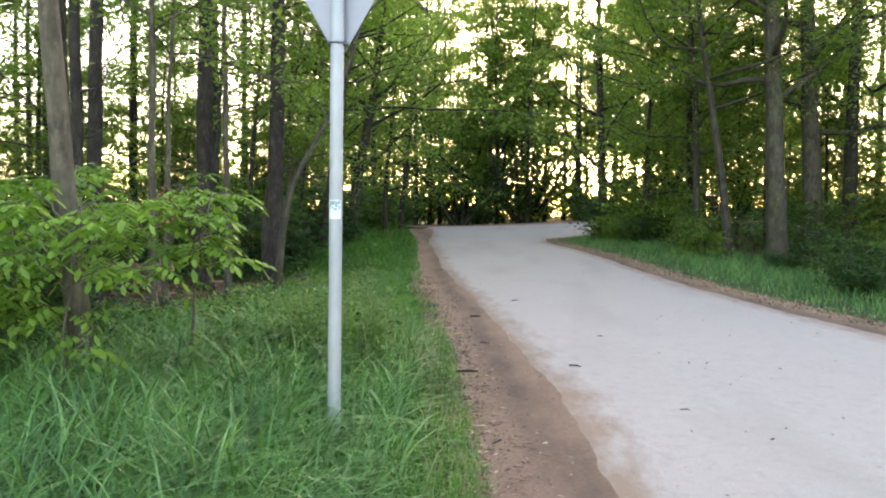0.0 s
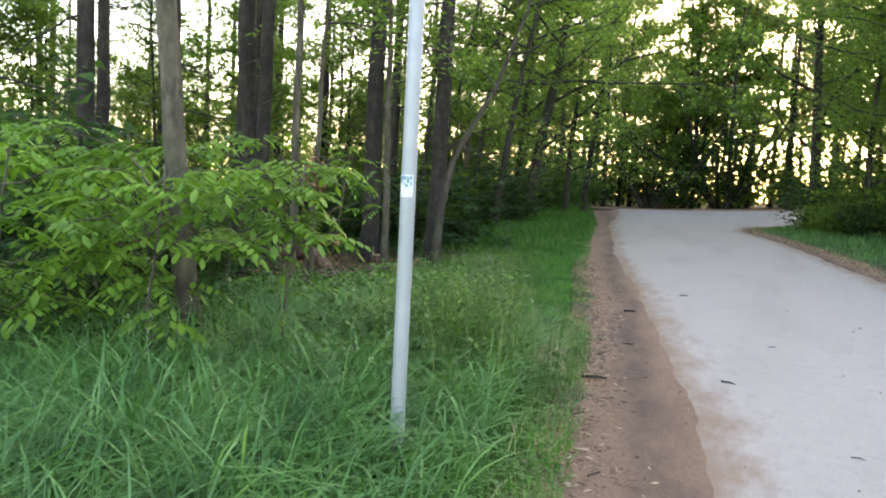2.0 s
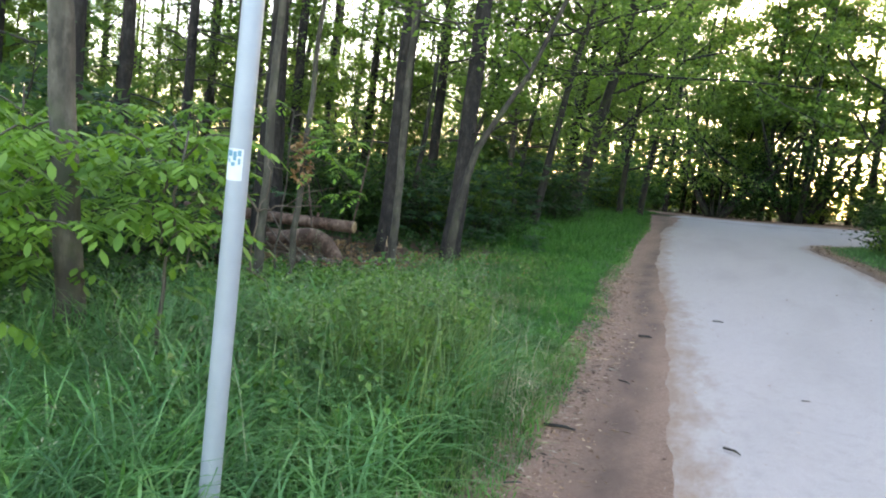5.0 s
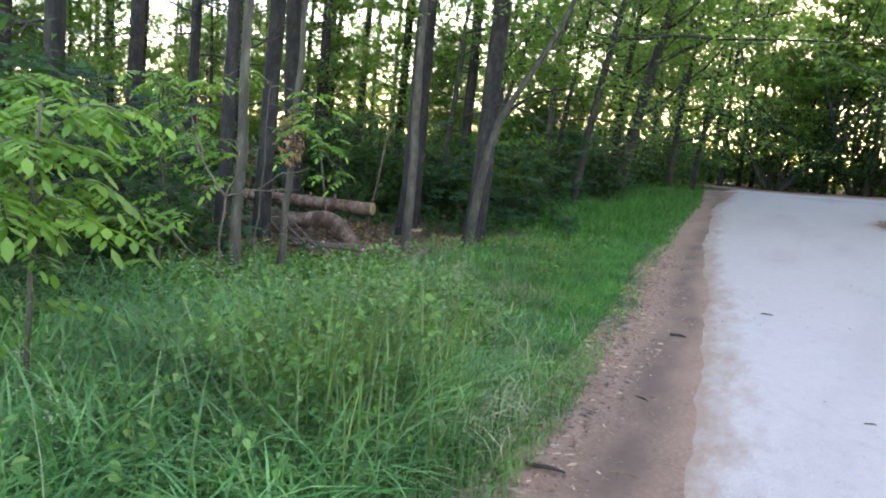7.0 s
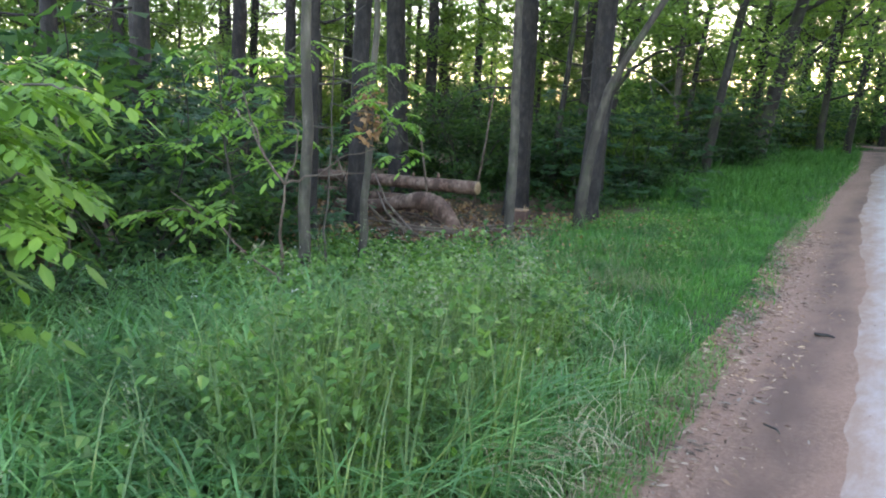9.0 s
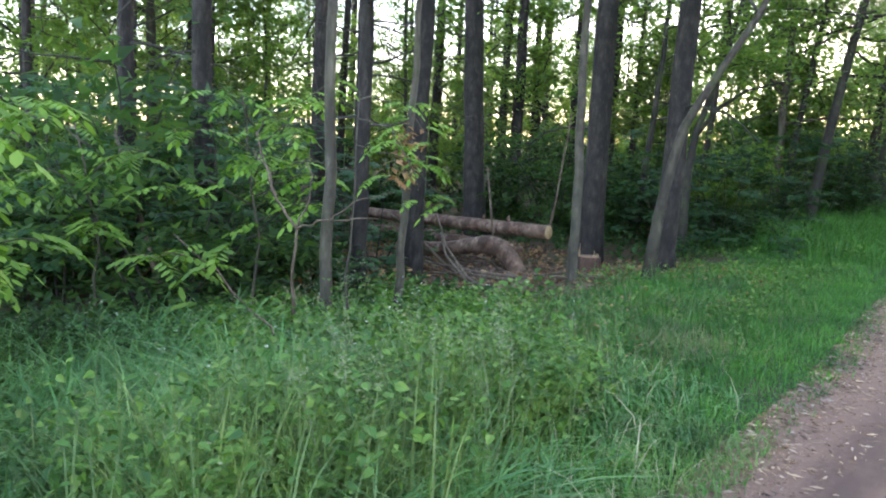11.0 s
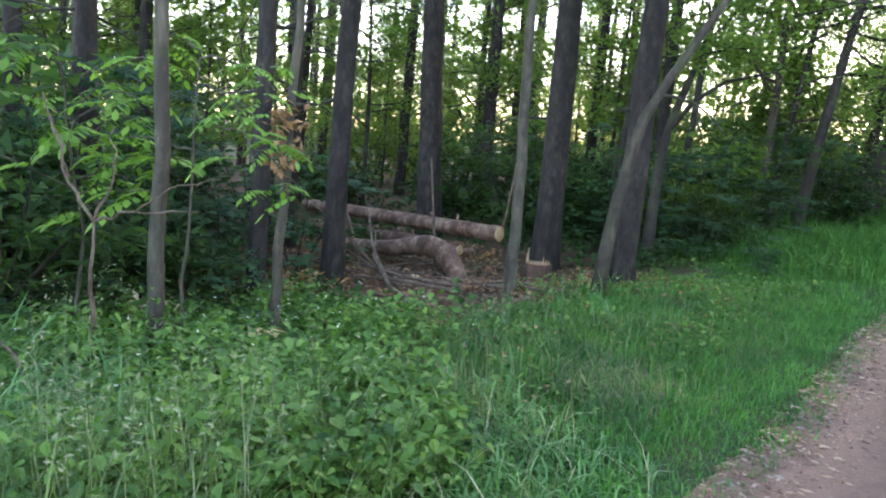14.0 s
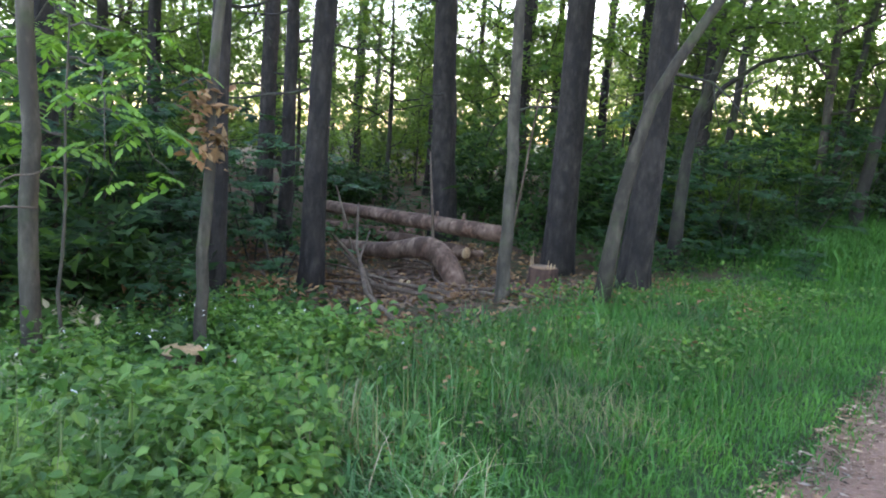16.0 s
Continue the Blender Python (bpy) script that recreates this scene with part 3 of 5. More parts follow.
road = new("road", mesh_from("road", *strip(lambda y: np.interp(y, AY_AT, ROAD_L), lambda y: np.interp(y, RY_AT, ROAD_R), ys_road, 0.017, 60, 0.03, 9), M_ROAD, False))
edged(road.data)
tagged(road, "pale grey worn asphalt lane with frayed edges", "road", kind="structure")
ys_far = np.arange(35.9, 38.7, 0.3)
road_far = new("road_junction", mesh_from("road_junction", *strip(lambda y: 0 * y - 4.4, lambda y: 0 * y + 24, ys_far, 0.026, 90, 0.0, 9), M_ROAD, False))
edged(road_far.data, False, 90)
tagged(road_far, "pale grey lane crossing at the wood's edge", "road", kind="structure")

far_edge = new("shoulder_far", mesh_from("shoulder_far", *strip(lambda y: 0 * y - 6.5, lambda y: 0 * y + 24, np.arange(38.5, 41.3, 0.3), 0.012, 90, 0.0, 9), M_DIRT, False))
tagged(far_edge, "brown earth and leaves along the far lane edge", "shoulder", kind="structure")

# ---- standing trees that line the verge ----
PINES = [  # x, y, radius, lean, height
    (-7.70, 9.45, 0.135, (-0.01, -0.02), 17, 1), (-5.94, 10.53, 0.092, (0.0, 0.0), 15, 2), (-6.43, 11.73, 0.125, (0.005, 0.01), 16, 3),
    (-9.23, 15.53, 0.21, (-0.035, -0.035), 18, 4), (-5.98, 14.94, 0.185, (0.0, 0.0), 18, 5), (-4.40, 14.52, 0.155, (0.015, 0.01), 17, 6),
    (-9.45, 9.04, 0.12, (0.0, 0.01), 16, 7), (-8.6, 21.5, 0.15, (0.0, 0.0), 17, 8), (-9.0, 12.6, 0.1, (0.01, 0.0), 15, 9)]
for x, y, rad, lean, h, s in PINES:
    p = thing("pine_tree", x, y, "tall pine with dark scaly trunk at the verge", "pine tree", "pines along the verge")
    grow_pine(p, h, rad, lean, s, 8.0, 900, 9, 14)

GREYS = [  # x, y, radius, lean, height, crown_from, seed
    (-2.96, 5.95, 0.095, (-0.055, -0.075), 9.0, 3.4, 21), (-3.90, 8.77, 0.055, (0.005, 0.005), 7.5, 3.4, 22), (-4.29, 9.84, 0.043, (0.01, 0.02), 7.0, 3.4, 23),
    (-4.65, 12.88, 0.065, (-0.01, -0.01), 9.0, 3.6, 24)]
for x, y, rad, lean, h, cf, s in GREYS:
    p = thing("young_tree", x, y, "slender young tree with pale grey-brown bark", "tree", "young trees in the verge")
    grow_broadleaf(p, h, rad, lean, s, cf, 1.7, 2600, 0.1, 10, M_GREY, M_LEAF, 0.05, small=False)

lean_tree = thing("leaning_tree", -4.02, 13.54, "slender grey tree leaning over the verge", "tree")
r0 = np.random.default_rng(31)
lp = np.array([(0, 0, -0.1), (0.04, 0.03, 0.5), (0.085, 0.065, 1.05), (0.15, 0.11, 1.5), (0.22, 0.165, 1.9), (0.35, 0.27, 2.25), (0.55, 0.42, 2.7), (0.8, 0.6, 3.25), (1.2, 0.9, 4.6), (1.7, 1.3, 7.0)])
part("trunk", tube(lp, np.linspace(0.072, 0.03, len(lp)), 10, 0.05, 3, 0.3), M_LEAN, lean_tree)
lt = []
for k in range(10):
    b = at_height(lp, r0.uniform(2.6, 6.6))
    limb = wander(b, (r0.normal(), r0.normal(), 0.4), r0.uniform(0.9, 2.0), 6, 0.15, r0)
    part("limb", tube(limb, np.linspace(0.022, 0.006, 7), 5), M_DARK, lean_tree)
    lt.extend(limb[3:])
part("crown", leaf_cloud(clumps(lt, 55, 0.25, r0), 0.1, r0), M_LEAF, lean_tree, "", True)

arch = thing("arching_tree", -5.2, 16.25, "thin dark tree with one arching side branch", "tree")
ap = np.array([(0, 0, -0.1), (0.0, 0.0, 0.8), (0.01, 0.01, 1.4), (0.07, 0.04, 2.0), (0.22, 0.14, 2.6), (0.34, 0.22, 3.1), (0.7, 0.5, 5.5)])
part("trunk", tube(ap, np.linspace(0.085, 0.03, 7), 9, 0.05, 3, 0.2), M_DARK, arch)
part("limb", tube([(0.05, 0.03, 1.9), (0.3, 0.2, 2.35), (0.62, 0.42, 2.65), (1.25, 0.83, 2.85)], [0.04, 0.032, 0.024, 0.012], 7), M_DARK, arch)
at_pts = []
for k in range(9):
    limb = wander(at_height(ap, r0.uniform(2.8, 5.3)), (r0.normal(), r0.normal(), 0.3), r0.uniform(0.9, 1.8), 6, 0.15, r0)
    part("limb", tube(limb, np.linspace(0.02, 0.006, 7), 5), M_DARK, arch)
    at_pts.extend(limb[2:])
part("crown", leaf_cloud(clumps(at_pts, 60, 0.26, r0), 0.1, r0), M_LEAF, arch, "", True)

OAKS = [  # dark and large broadleaf trees by the lane: x, y, radius, lean, height, crown_from, reach, seed, bark
    (-5.36, 24.82, 0.2, (0.127, 0.04), 11, 2.2, 3.6, 41, M_DARK), (-5.0, 29.5, 0.12, (0.03, 0.0), 9, 1.6, 3.2, 42, M_DARK), (-6.6, 22.5, 0.1, (0.0, 0.0), 10, 2.0, 2.8, 43, M_GREY),
    (-7.0, 19.8, 0.075, (0.06, 0.0), 12, 3.4, 4.6, 51, M_DARK), (-6.4, 27.4, 0.14, (0.05, 0.0), 12, 3.2, 4.8, 52, M_DARK), (5.6, 23.4, 0.12, (-0.05, 0.0), 11, 2.6, 3.8, 53, M_DARK), (-7.4, 18.2, 0.07, (0.09, 0.0), 10, 3.9, 5.2, 54, M_DARK), (-6.4, 22.4, 0.08, (0.08, 0.0), 11, 3.8, 5.6, 55, M_DARK), (6.2, 26.5, 0.15, (-0.06, 0.0), 12, 4.0, 5.4, 56, M_DARK),
    (6.7, 19.7, 0.25, (-0.06, 0.02), 15, 3.4, 4.0, 44, M_OLD), (8.4, 22.0, 0.27, (-0.04, 0.02), 16, 3.2, 4.2, 45, M_OLD), (10.0, 23.5, 0.22, (-0.02, 0.01), 15, 3.0, 4.0, 46, M_DARK),
    (8.9, 33.0, 0.16, (-0.03, 0.0), 12, 1.8, 3.4, 47, M_DARK), (6.3, 31.5, 0.15, (-0.05, 0.0), 12, 1.6, 3.4, 48, M_DARK), (3.6, 30.6, 0.2, (-0.03, 0.0), 13, 1.8, 3.8, 49, M_DARK), (4.6, 26.2, 0.1, (-0.02, 0.0), 9, 1.2, 2.6, 50, M_DARK),
    (-5.3, 21.2, 0.11, (0.14, 0.0), 11, 4.0, 6.2, 57, M_DARK), (5.8, 20.6, 0.12, (-0.13, 0.0), 11, 3.8, 5.8, 58, M_DARK), (-5.0, 33.0, 0.13, (0.1, 0.0), 13, 3.6, 5.6, 59, M_DARK)]
for x, y, rad, lean, h, cf, reach, s, bk in OAKS:
    p = thing("broadleaf_tree", x, y, "broadleaf tree with spreading green crown beside the lane", "tree", "trees by the lane")
    grow_broadleaf(p, h, rad, lean, s, cf, reach, 9500 if s in (43, 51, 52, 54, 55, 57, 58, 59) else 13000, 0.14, 18, bk)

# ---- dark many-stemmed bush where the lane divides ----
for (x, y, s) in ((-3.2, 42.5, 61), (0.4, 43.0, 62)):
    b = thing("many_stemmed_tree", x, y, "dark many-stemmed hazel with fanned trunks", "tree")
    rr = np.random.default_rng(s)
    tips = []
    for k in range(9):
        a = rr.uniform(0, 6.28)
        st = wander((0.3 * math.cos(a), 0.3 * math.sin(a), -0.1), (math.cos(a) * 0.75, math.sin(a) * 0.4, 1), rr.uniform(5, 8), 9, 0.08, rr)
        part("stem", tube(st, np.linspace(0.13, 0.03, 10), 7), M_DARK, b)
        tips.extend(st[3:])
        for j in range(6):
            tips.extend(wander(st[rr.integers(2, 9)], rr.normal(0, 1, 3) * (1, 1, 0.4), 1.5, 4, 0.2, rr)[1:])
    low = [q for q in tips if q[2] < 3.6]
    high = [q for q in tips if q[2] >= 3.6]
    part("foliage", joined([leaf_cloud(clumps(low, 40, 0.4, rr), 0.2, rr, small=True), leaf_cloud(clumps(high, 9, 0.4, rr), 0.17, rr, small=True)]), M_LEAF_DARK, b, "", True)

# ---- the wood behind: copies of a few grown trees ----
rng = np.random.default_rng(77)
proto_pine = []
for k in range(3):
    p = thing("pine_tree", (-13.5, -12.0, -15.5)[k], (12.0, 19.5, 16.5)[k], "tall dark pine deeper in the wood", "pine tree", "pines in the wood")
    proto_pine.append(grow_pine(p, (16, 18, 15)[k], (0.13, 0.16, 0.11)[k], (0.01 * k - 0.01, 0.01), 80 + k, (6.0, 7.5, 5.0)[k], 900, 9, 9))
proto_broad = []
for k in range(4):
    p = thing("broadleaf_tree", (-11.0, -13.0, -8.6, 12.5)[k], (23.0, 26.0, 27.5, 30.0)[k], "young broadleaf tree with loose green crown in the wood", "tree", "broadleaf trees in the wood")
    proto_broad.append(grow_broadleaf(p, (8, 10, 7, 11)[k], (0.06, 0.08, 0.05, 0.1)[k], (0.02, 0.01), 90 + k, (1.2, 1.8, 0.9, 2.0)[k], (2.4, 2.8, 2.2, 3.0)[k], 6300, 0.19, 14, M_DARK))
proto_tall = []
for k in range(2):
    p = thing("broadleaf_tree", (-6.5, 5.5)[k], (44.5, 43.5)[k], "tall thin broadleaf tree against the evening sky", "tree", "tall trees beyond the lane")
    proto_tall.append(grow_broadleaf(p, (14, 12)[k], (0.13, 0.1)[k], (0.01, 0.0), 120 + k, (3.0, 2.5)[k], (3.0, 2.6)[k], 7600, 0.21, 16, M_DARK))
proto_shrub = []
for k in range(4):
    p = thing("shrub", (-7.6, -8.8, -12.6, -6.6)[k], (18.6, 17.2, 15.5, 19.8)[k], "dark green leafy shrub under the trees", "shrub", "undergrowth shrubs")
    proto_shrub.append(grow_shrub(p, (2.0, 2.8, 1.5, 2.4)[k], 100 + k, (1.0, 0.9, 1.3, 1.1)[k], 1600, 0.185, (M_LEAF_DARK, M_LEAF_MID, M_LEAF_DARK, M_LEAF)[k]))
taken = [(p[0], p[1]) for p in PINES] + [(p[0], p[1]) for p in OAKS] + [(p[0], p[1]) for p in GREYS]


def free_spot(x, y, gap):
    if any((x - a) ** 2 + (y - b) ** 2 < gap * gap for a, b in taken):
        return False
    taken.append((x, y))
    return True


def scatter(protos, count, xr, yr, gap, left_min, right_min, scales):
    made = 0
    for k in range(count * 30):
        x, y = rng.uniform(*xr), rng.uniform(*yr)
        dl, dr = float(grass_left(y)) - x, x - float(grass_right(y))
        if y > 39:
            if y < 41.5:
                continue
        elif not (dl > left_min or dr > right_min):
            continue
        a = math.degrees(math.atan2(x - 0.5, y - 2))
        if -15.9 < a < -13.8 and y > 26:
            continue
        b = math.degrees(math.atan2(x - 0.7, y - 7))
        if -50 < b < -46 and x < -12.5 and protos is proto_shrub:
            continue
        if protos is proto_shrub and -6 < x < 3.5 and y < 44.2 and y > 40:
            continue
        if -11.5 < x < -3.5 and 11.3 < y < 16.2:
            continue
        if free_spot(x, y, gap):
            placed(protos[made % len(protos)], x, y, rng.uniform(0, 6.28), rng.uniform(*scales))
            made += 1
            if made == count:
                return


scatter(proto_pine, 48, (-40, -9), (0, 44), 1.7, 6.5, 99, (0.85, 1.15))
scatter(proto_pine, 14, (-20, 24), (42, 62), 2.2, 99, 99, (0.85, 1.1))
scatter(proto_pine, 12, (6, 26), (-4, 34), 2.4, 99, 5.0, (0.85, 1.1))
scatter(proto_tall, 22, (-13, 13), (41.5, 52), 1.6, 99, 99, (0.95, 1.3))
scatter(proto_tall, 6, (8, 20), (20, 38), 2.2, 99, 5.0, (0.8, 1.0))
scatter(proto_tall, 6, (-30, -15), (5, 17), 2.0, 6.5, 99, (0.8, 1.1))
scatter(proto_broad, 32, (-26, -8), (12, 40), 1.8, 4.0, 99, (0.5, 0.78))
scatter(proto_broad, 16, (-16, 18), (41.5, 54), 2.0, 99, 99, (0.8, 1.2))
scatter(proto_broad, 17, (5, 20), (14, 38), 1.7, 99, 4.6, (0.8, 1.2))
scatter(proto_shrub, 16, (-9, -4.4), (16.6, 26), 0.75, 2.3, 99, (0.4, 0.75))
scatter(proto_shrub, 30, (-15, -5.6), (26.5, 39), 0.9, 0.9, 99, (0.7, 1.3))
scatter(proto_shrub, 38, (-24, -5), (7, 40), 1.0, 4.6, 99, (0.7, 1.3))
scatter(proto_shrub, 50, (-18, 20), (41.5, 48), 0.9, 99, 99, (0.9, 1.45))
scatter(proto_shrub, 10, (-15, -8.5), (5.5, 11.2), 0.75, 4.2, 99, (0.6, 1.0))
scatter(proto_shrub, 26, (2.4, 9.5), (11, 29), 0.7, 99, 1.5, (0.35, 0.7))
scatter(proto_shrub, 34, (4, 20), (14, 40), 1.0, 99, 4.2, (0.7, 1.3))

for k, (x, y, sc) in enumerate(((-0.8, 46.0, 1.0), (1.7, 44.9, 1.1), (3.7, 46.8, 1.15), (-2.5, 48.5, 1.2), (0.6, 51.5, 1.3), (5.4, 48.8, 1.2), (-4.6, 45.4, 0.95))):
    placed(proto_tall[k % 2], x, y, k * 1.3, sc)
for k, (x, y, sc) in enumerate(((3.2, 27.4, 0.8), (4.3, 26.8, 1.0), (5.3, 27.8, 1.1), (4.2, 24.9, 0.6), (5.6, 25.2, 0.9), (4.3, 28.9, 1.0), (6.0, 29.6, 1.2))):
    placed(proto_shrub[(0, 3, 1)[k % 3]], x, y, k * 2.1, sc)
for k, (x, y, sc) in enumerate(((-3.7, 6.7, 0.4), (-4.4, 6.2, 0.5), (-3.4, 7.3, 0.3), (-4.4, 7.3, 0.42), (-5.2, 6.4, 0.55), (-4.9, 5.2, 0.5), (-3.5, 5.3, 0.36), (-5.4, 8.1, 0.4), (-2.95, 5.45, 0.2), (-2.6, 6.3, 0.2), (-3.2, 6.35, 0.26), (-2.3, 5.5, 0.17))):
    placed(proto_shrub[(1, 2)[k % 2] if k > 7 else (0, 2)[k % 2]], x, y, k * 2.1, sc)
for k, (x, y, sc) in enumerate(((-14.5, 10.8, 1.0), (-16.5, 12.8, 1.15), (-13.4, 20.6, 1.1), (-15.5, 24.2, 1.2), (-18.0, 9.6, 1.2))):
    placed(proto_broad[(1, 3)[k % 2]], x, y, k * 1.9, sc)
placed(proto_tall[0], -11.2, 46.5, 1.0, 1.15)
placed(proto_tall[1], -13.0, 52.5, 2.0, 1.3)

# ---- young maples under the trees ----
proto_maple = []
for k in range(3):
    p = thing("maple_sapling", (-7.2, -6.0, -8.4)[k], (9.6, 17.2, 10.6)[k], "young maple with dark green leaves in level tiers", "sapling", "young maples under the trees")
    proto_maple.append(grow_maple(p, (2.2, 1.9, 1.5)[k], 300 + k, (3, 3, 2)[k], (0.9, 0.8, 0.7)[k]))
for k, (x, y, sc) in enumerate(((-6.6, 8.9, 0.8), (-7.9, 8.6, 1.1), (-8.6, 9.6, 1.0), (-9.6, 10.6, 1.2), (-7.4, 10.7, 0.7), (-10.4, 9.3, 1.2), (-5.6, 8.6, 0.55), (-6.9, 7.6, 1.0), (-8.2, 7.4, 1.1), (-9.4, 8.0, 1.2),
                                (-10.9, 11.6, 1.1), (-11.5, 13.2, 1.1), (-5.2, 17.6, 0.8), (-4.9, 18.8, 0.9), (-6.2, 18.4, 1.1), (-5.6, 20.2, 0.9), (-6.9, 17.2, 0.7), (-4.7, 16.9, 0.5), (-5.3, 21.8, 0.9), (-5.4, 23.2, 1.0), (-10.2, 15.0, 0.7),
                                (-7.3, 11.75, 0.75), (-6.2, 11.25, 0.33), (-8.4, 11.9, 0.9), (-5.1, 9.9, 0.3), (-3.4, 16.1, 0.35), (-4.6, 15.5, 0.35), (-5.7, 26.8, 0.9), (-5.9, 28.8, 0.9))):
    placed(proto_maple[k % 3], x, y, k * 1.7, sc)

# ---- woods and hedges far off, all round ----
rf = np.random.default_rng(55)
nf = 100000
fa = rf.uniform(0, 2 * np.pi, nf)
fr = rf.uniform(50, 68, nf)
fx, fy = fr * np.sin(fa), 8 + fr * np.cos(fa)
gap = np.abs(np.degrees(fa) - 345.5) < 0.45
fa, fr = fa[~gap], fr[~gap]
nf = len(fa)
fx, fy = fr * np.sin(fa), 8 + fr * np.cos(fa)
fh = 9.1 + 1.5 * np.sin(fa * 9) + 1.2 * np.sin(fa * 23 + 1) + 0.8 * np.sin(fa * 61)
fz = ground_z(fx, fy) + fh * rf.uniform(0, 1, nf) ** 1.3
stuff("far_woods", leaf_cloud(np.stack([fx, fy, fz], 1), 0.68, rf, 0.2, 0.7, True), M_FAR, "far green wood edge seen between the trunks", "woods")

# ---- sign on its post, seen from behind ----
sign = thing("road_sign", -0.70, 4.77, "grey back of a triangular give-way sign on a steel post", "road sign")
part("post", tube([(0, 0, -0.3), (0, 0, 0.0), (0, 0, 1.6), (0, 0, 3.25), (0, 0, 3.27)], [0.038, 0.038, 0.038, 0.038, 0.03], 24), M_ZINC, sign, "galvanised steel post")


def sign_plate():
    """A point-down triangle with rounded corners and a folded rim."""
    side, tip = 0.9, 2.36
    h = side * math.sqrt(3) / 2
    corners = [(0, tip), (side / 2, tip + h), (-side / 2, tip + h)]
    cx, cz = 0, tip + h * 2 / 3
    ring = []
    for i, (x, z) in enumerate(corners):
        a0 = math.atan2(z - cz, x - cx)
        ux, uz = math.cos(a0), math.sin(a0)
        ox, oz = x - ux * 0.1, z - uz * 0.1
        for j in range(-5, 6):
            a = a0 + radians(60) * j / 5
            ring.append((ox + 0.05 * math.cos(a), oz + 0.05 * math.sin(a)))
    n = len(ring)
    v = [(x, 0.062, z) for x, z in ring] + [(x, 0.05, z) for x, z in ring] + [(x * 0.975, 0.05, cz + (z - cz) * 0.975) for x, z in ring] + [(x * 0.97, 0.056, cz + (z - cz) * 0.97) for x, z in ring]
    v += [(0, 0.062, cz), (0, 0.056, cz)]
    a = np.arange(n)
    b = (a + 1) % n
    quads = np.concatenate([np.stack([a + k * n, b + k * n, b + (k + 1) * n, a + (k + 1) * n], 1) for k in range(3)])
    tris = np.concatenate([np.stack([b, a, np.full(n, 4 * n)], 1), np.stack([a + 3 * n, b + 3 * n, np.full(n, 4 * n + 1)], 1)])
    return np.array(v), [quads, tris]


def box(x0, x1, y0, y1, z0, z1, bevel=0.0):
    bm = bmesh.new()
    bmesh.ops.create_cube(bm, size=1.0)
    for w in bm.verts:
        w.co = Vector(((x0 + x1) / 2 + w.co.x * (x1 - x0), (y0 + y1) / 2 + w.co.y * (y1 - y0), (z0 + z1) / 2 + w.co.z * (z1 - z0)))
    if bevel:
        bmesh.ops.bevel(bm, geom=list(bm.edges), offset=bevel, segments=2, affect='EDGES')
    bmesh.ops.triangulate(bm, faces=list(bm.faces))
    v = np.array([w.co for w in bm.verts])
    bm.verts.index_update()
    f = np.array([[w.index for w in q.verts] for q in bm.faces])
    bm.free()
    return v, f


part("plate", sign_plate(), M_SIGN, sign, "plain grey aluminium back", True)
for z in (2.455, 2.98):
    ang = np.linspace(0, 2 * np.pi, 25)
    c = part("clamp", tube(np.stack([0.041 * np.cos(ang), 0.041 * np.sin(ang), np.full(25, z)], 1), 0.006, 6), M_DARKMETAL, sign, "dark steel pipe clamp")
    for s in (1, -1):
        part("bolt", box(s * 0.045 - 0.012, s * 0.045 + 0.012, -0.012, 0.05, z - 0.012, z + 0.012, 0.003), M_DARKMETAL, c)


def wrap(z0, z1, a0, a1, rad=0.0388):
    t = np.linspace(a0, a1, 12)
    low = np.stack([rad * np.cos(t), rad * np.sin(t), np.full(12, z0)], 1)
    top = low + (0, 0, z1 - z0)
    i = np.arange(11)
    return np.concatenate([low, top]), np.stack([i, i + 1, i + 13, i + 12], 1)


stick = part("sticker", wrap(1.445, 1.555, -2.6, -0.5), M_STICKER, sign, "torn white and blue sticker", True)
for k, (za, zb, a0, a1) in enumerate(((1.512, 1.548, -2.4, -2.05), (1.528, 1.55, -1.98, -1.5), (1.505, 1.52, -1.9, -1.7), (1.514, 1.546, -1.42, -1.1), (1.495, 1.508, -1.6, -1.2), (1.53, 1.55, -1.02, -0.7), (1.5, 1.522, -0.95, -0.75))):
    part("printed_patch", wrap(za, zb, a0, a1, 0.0394), M_BLUE, stick, "", True)


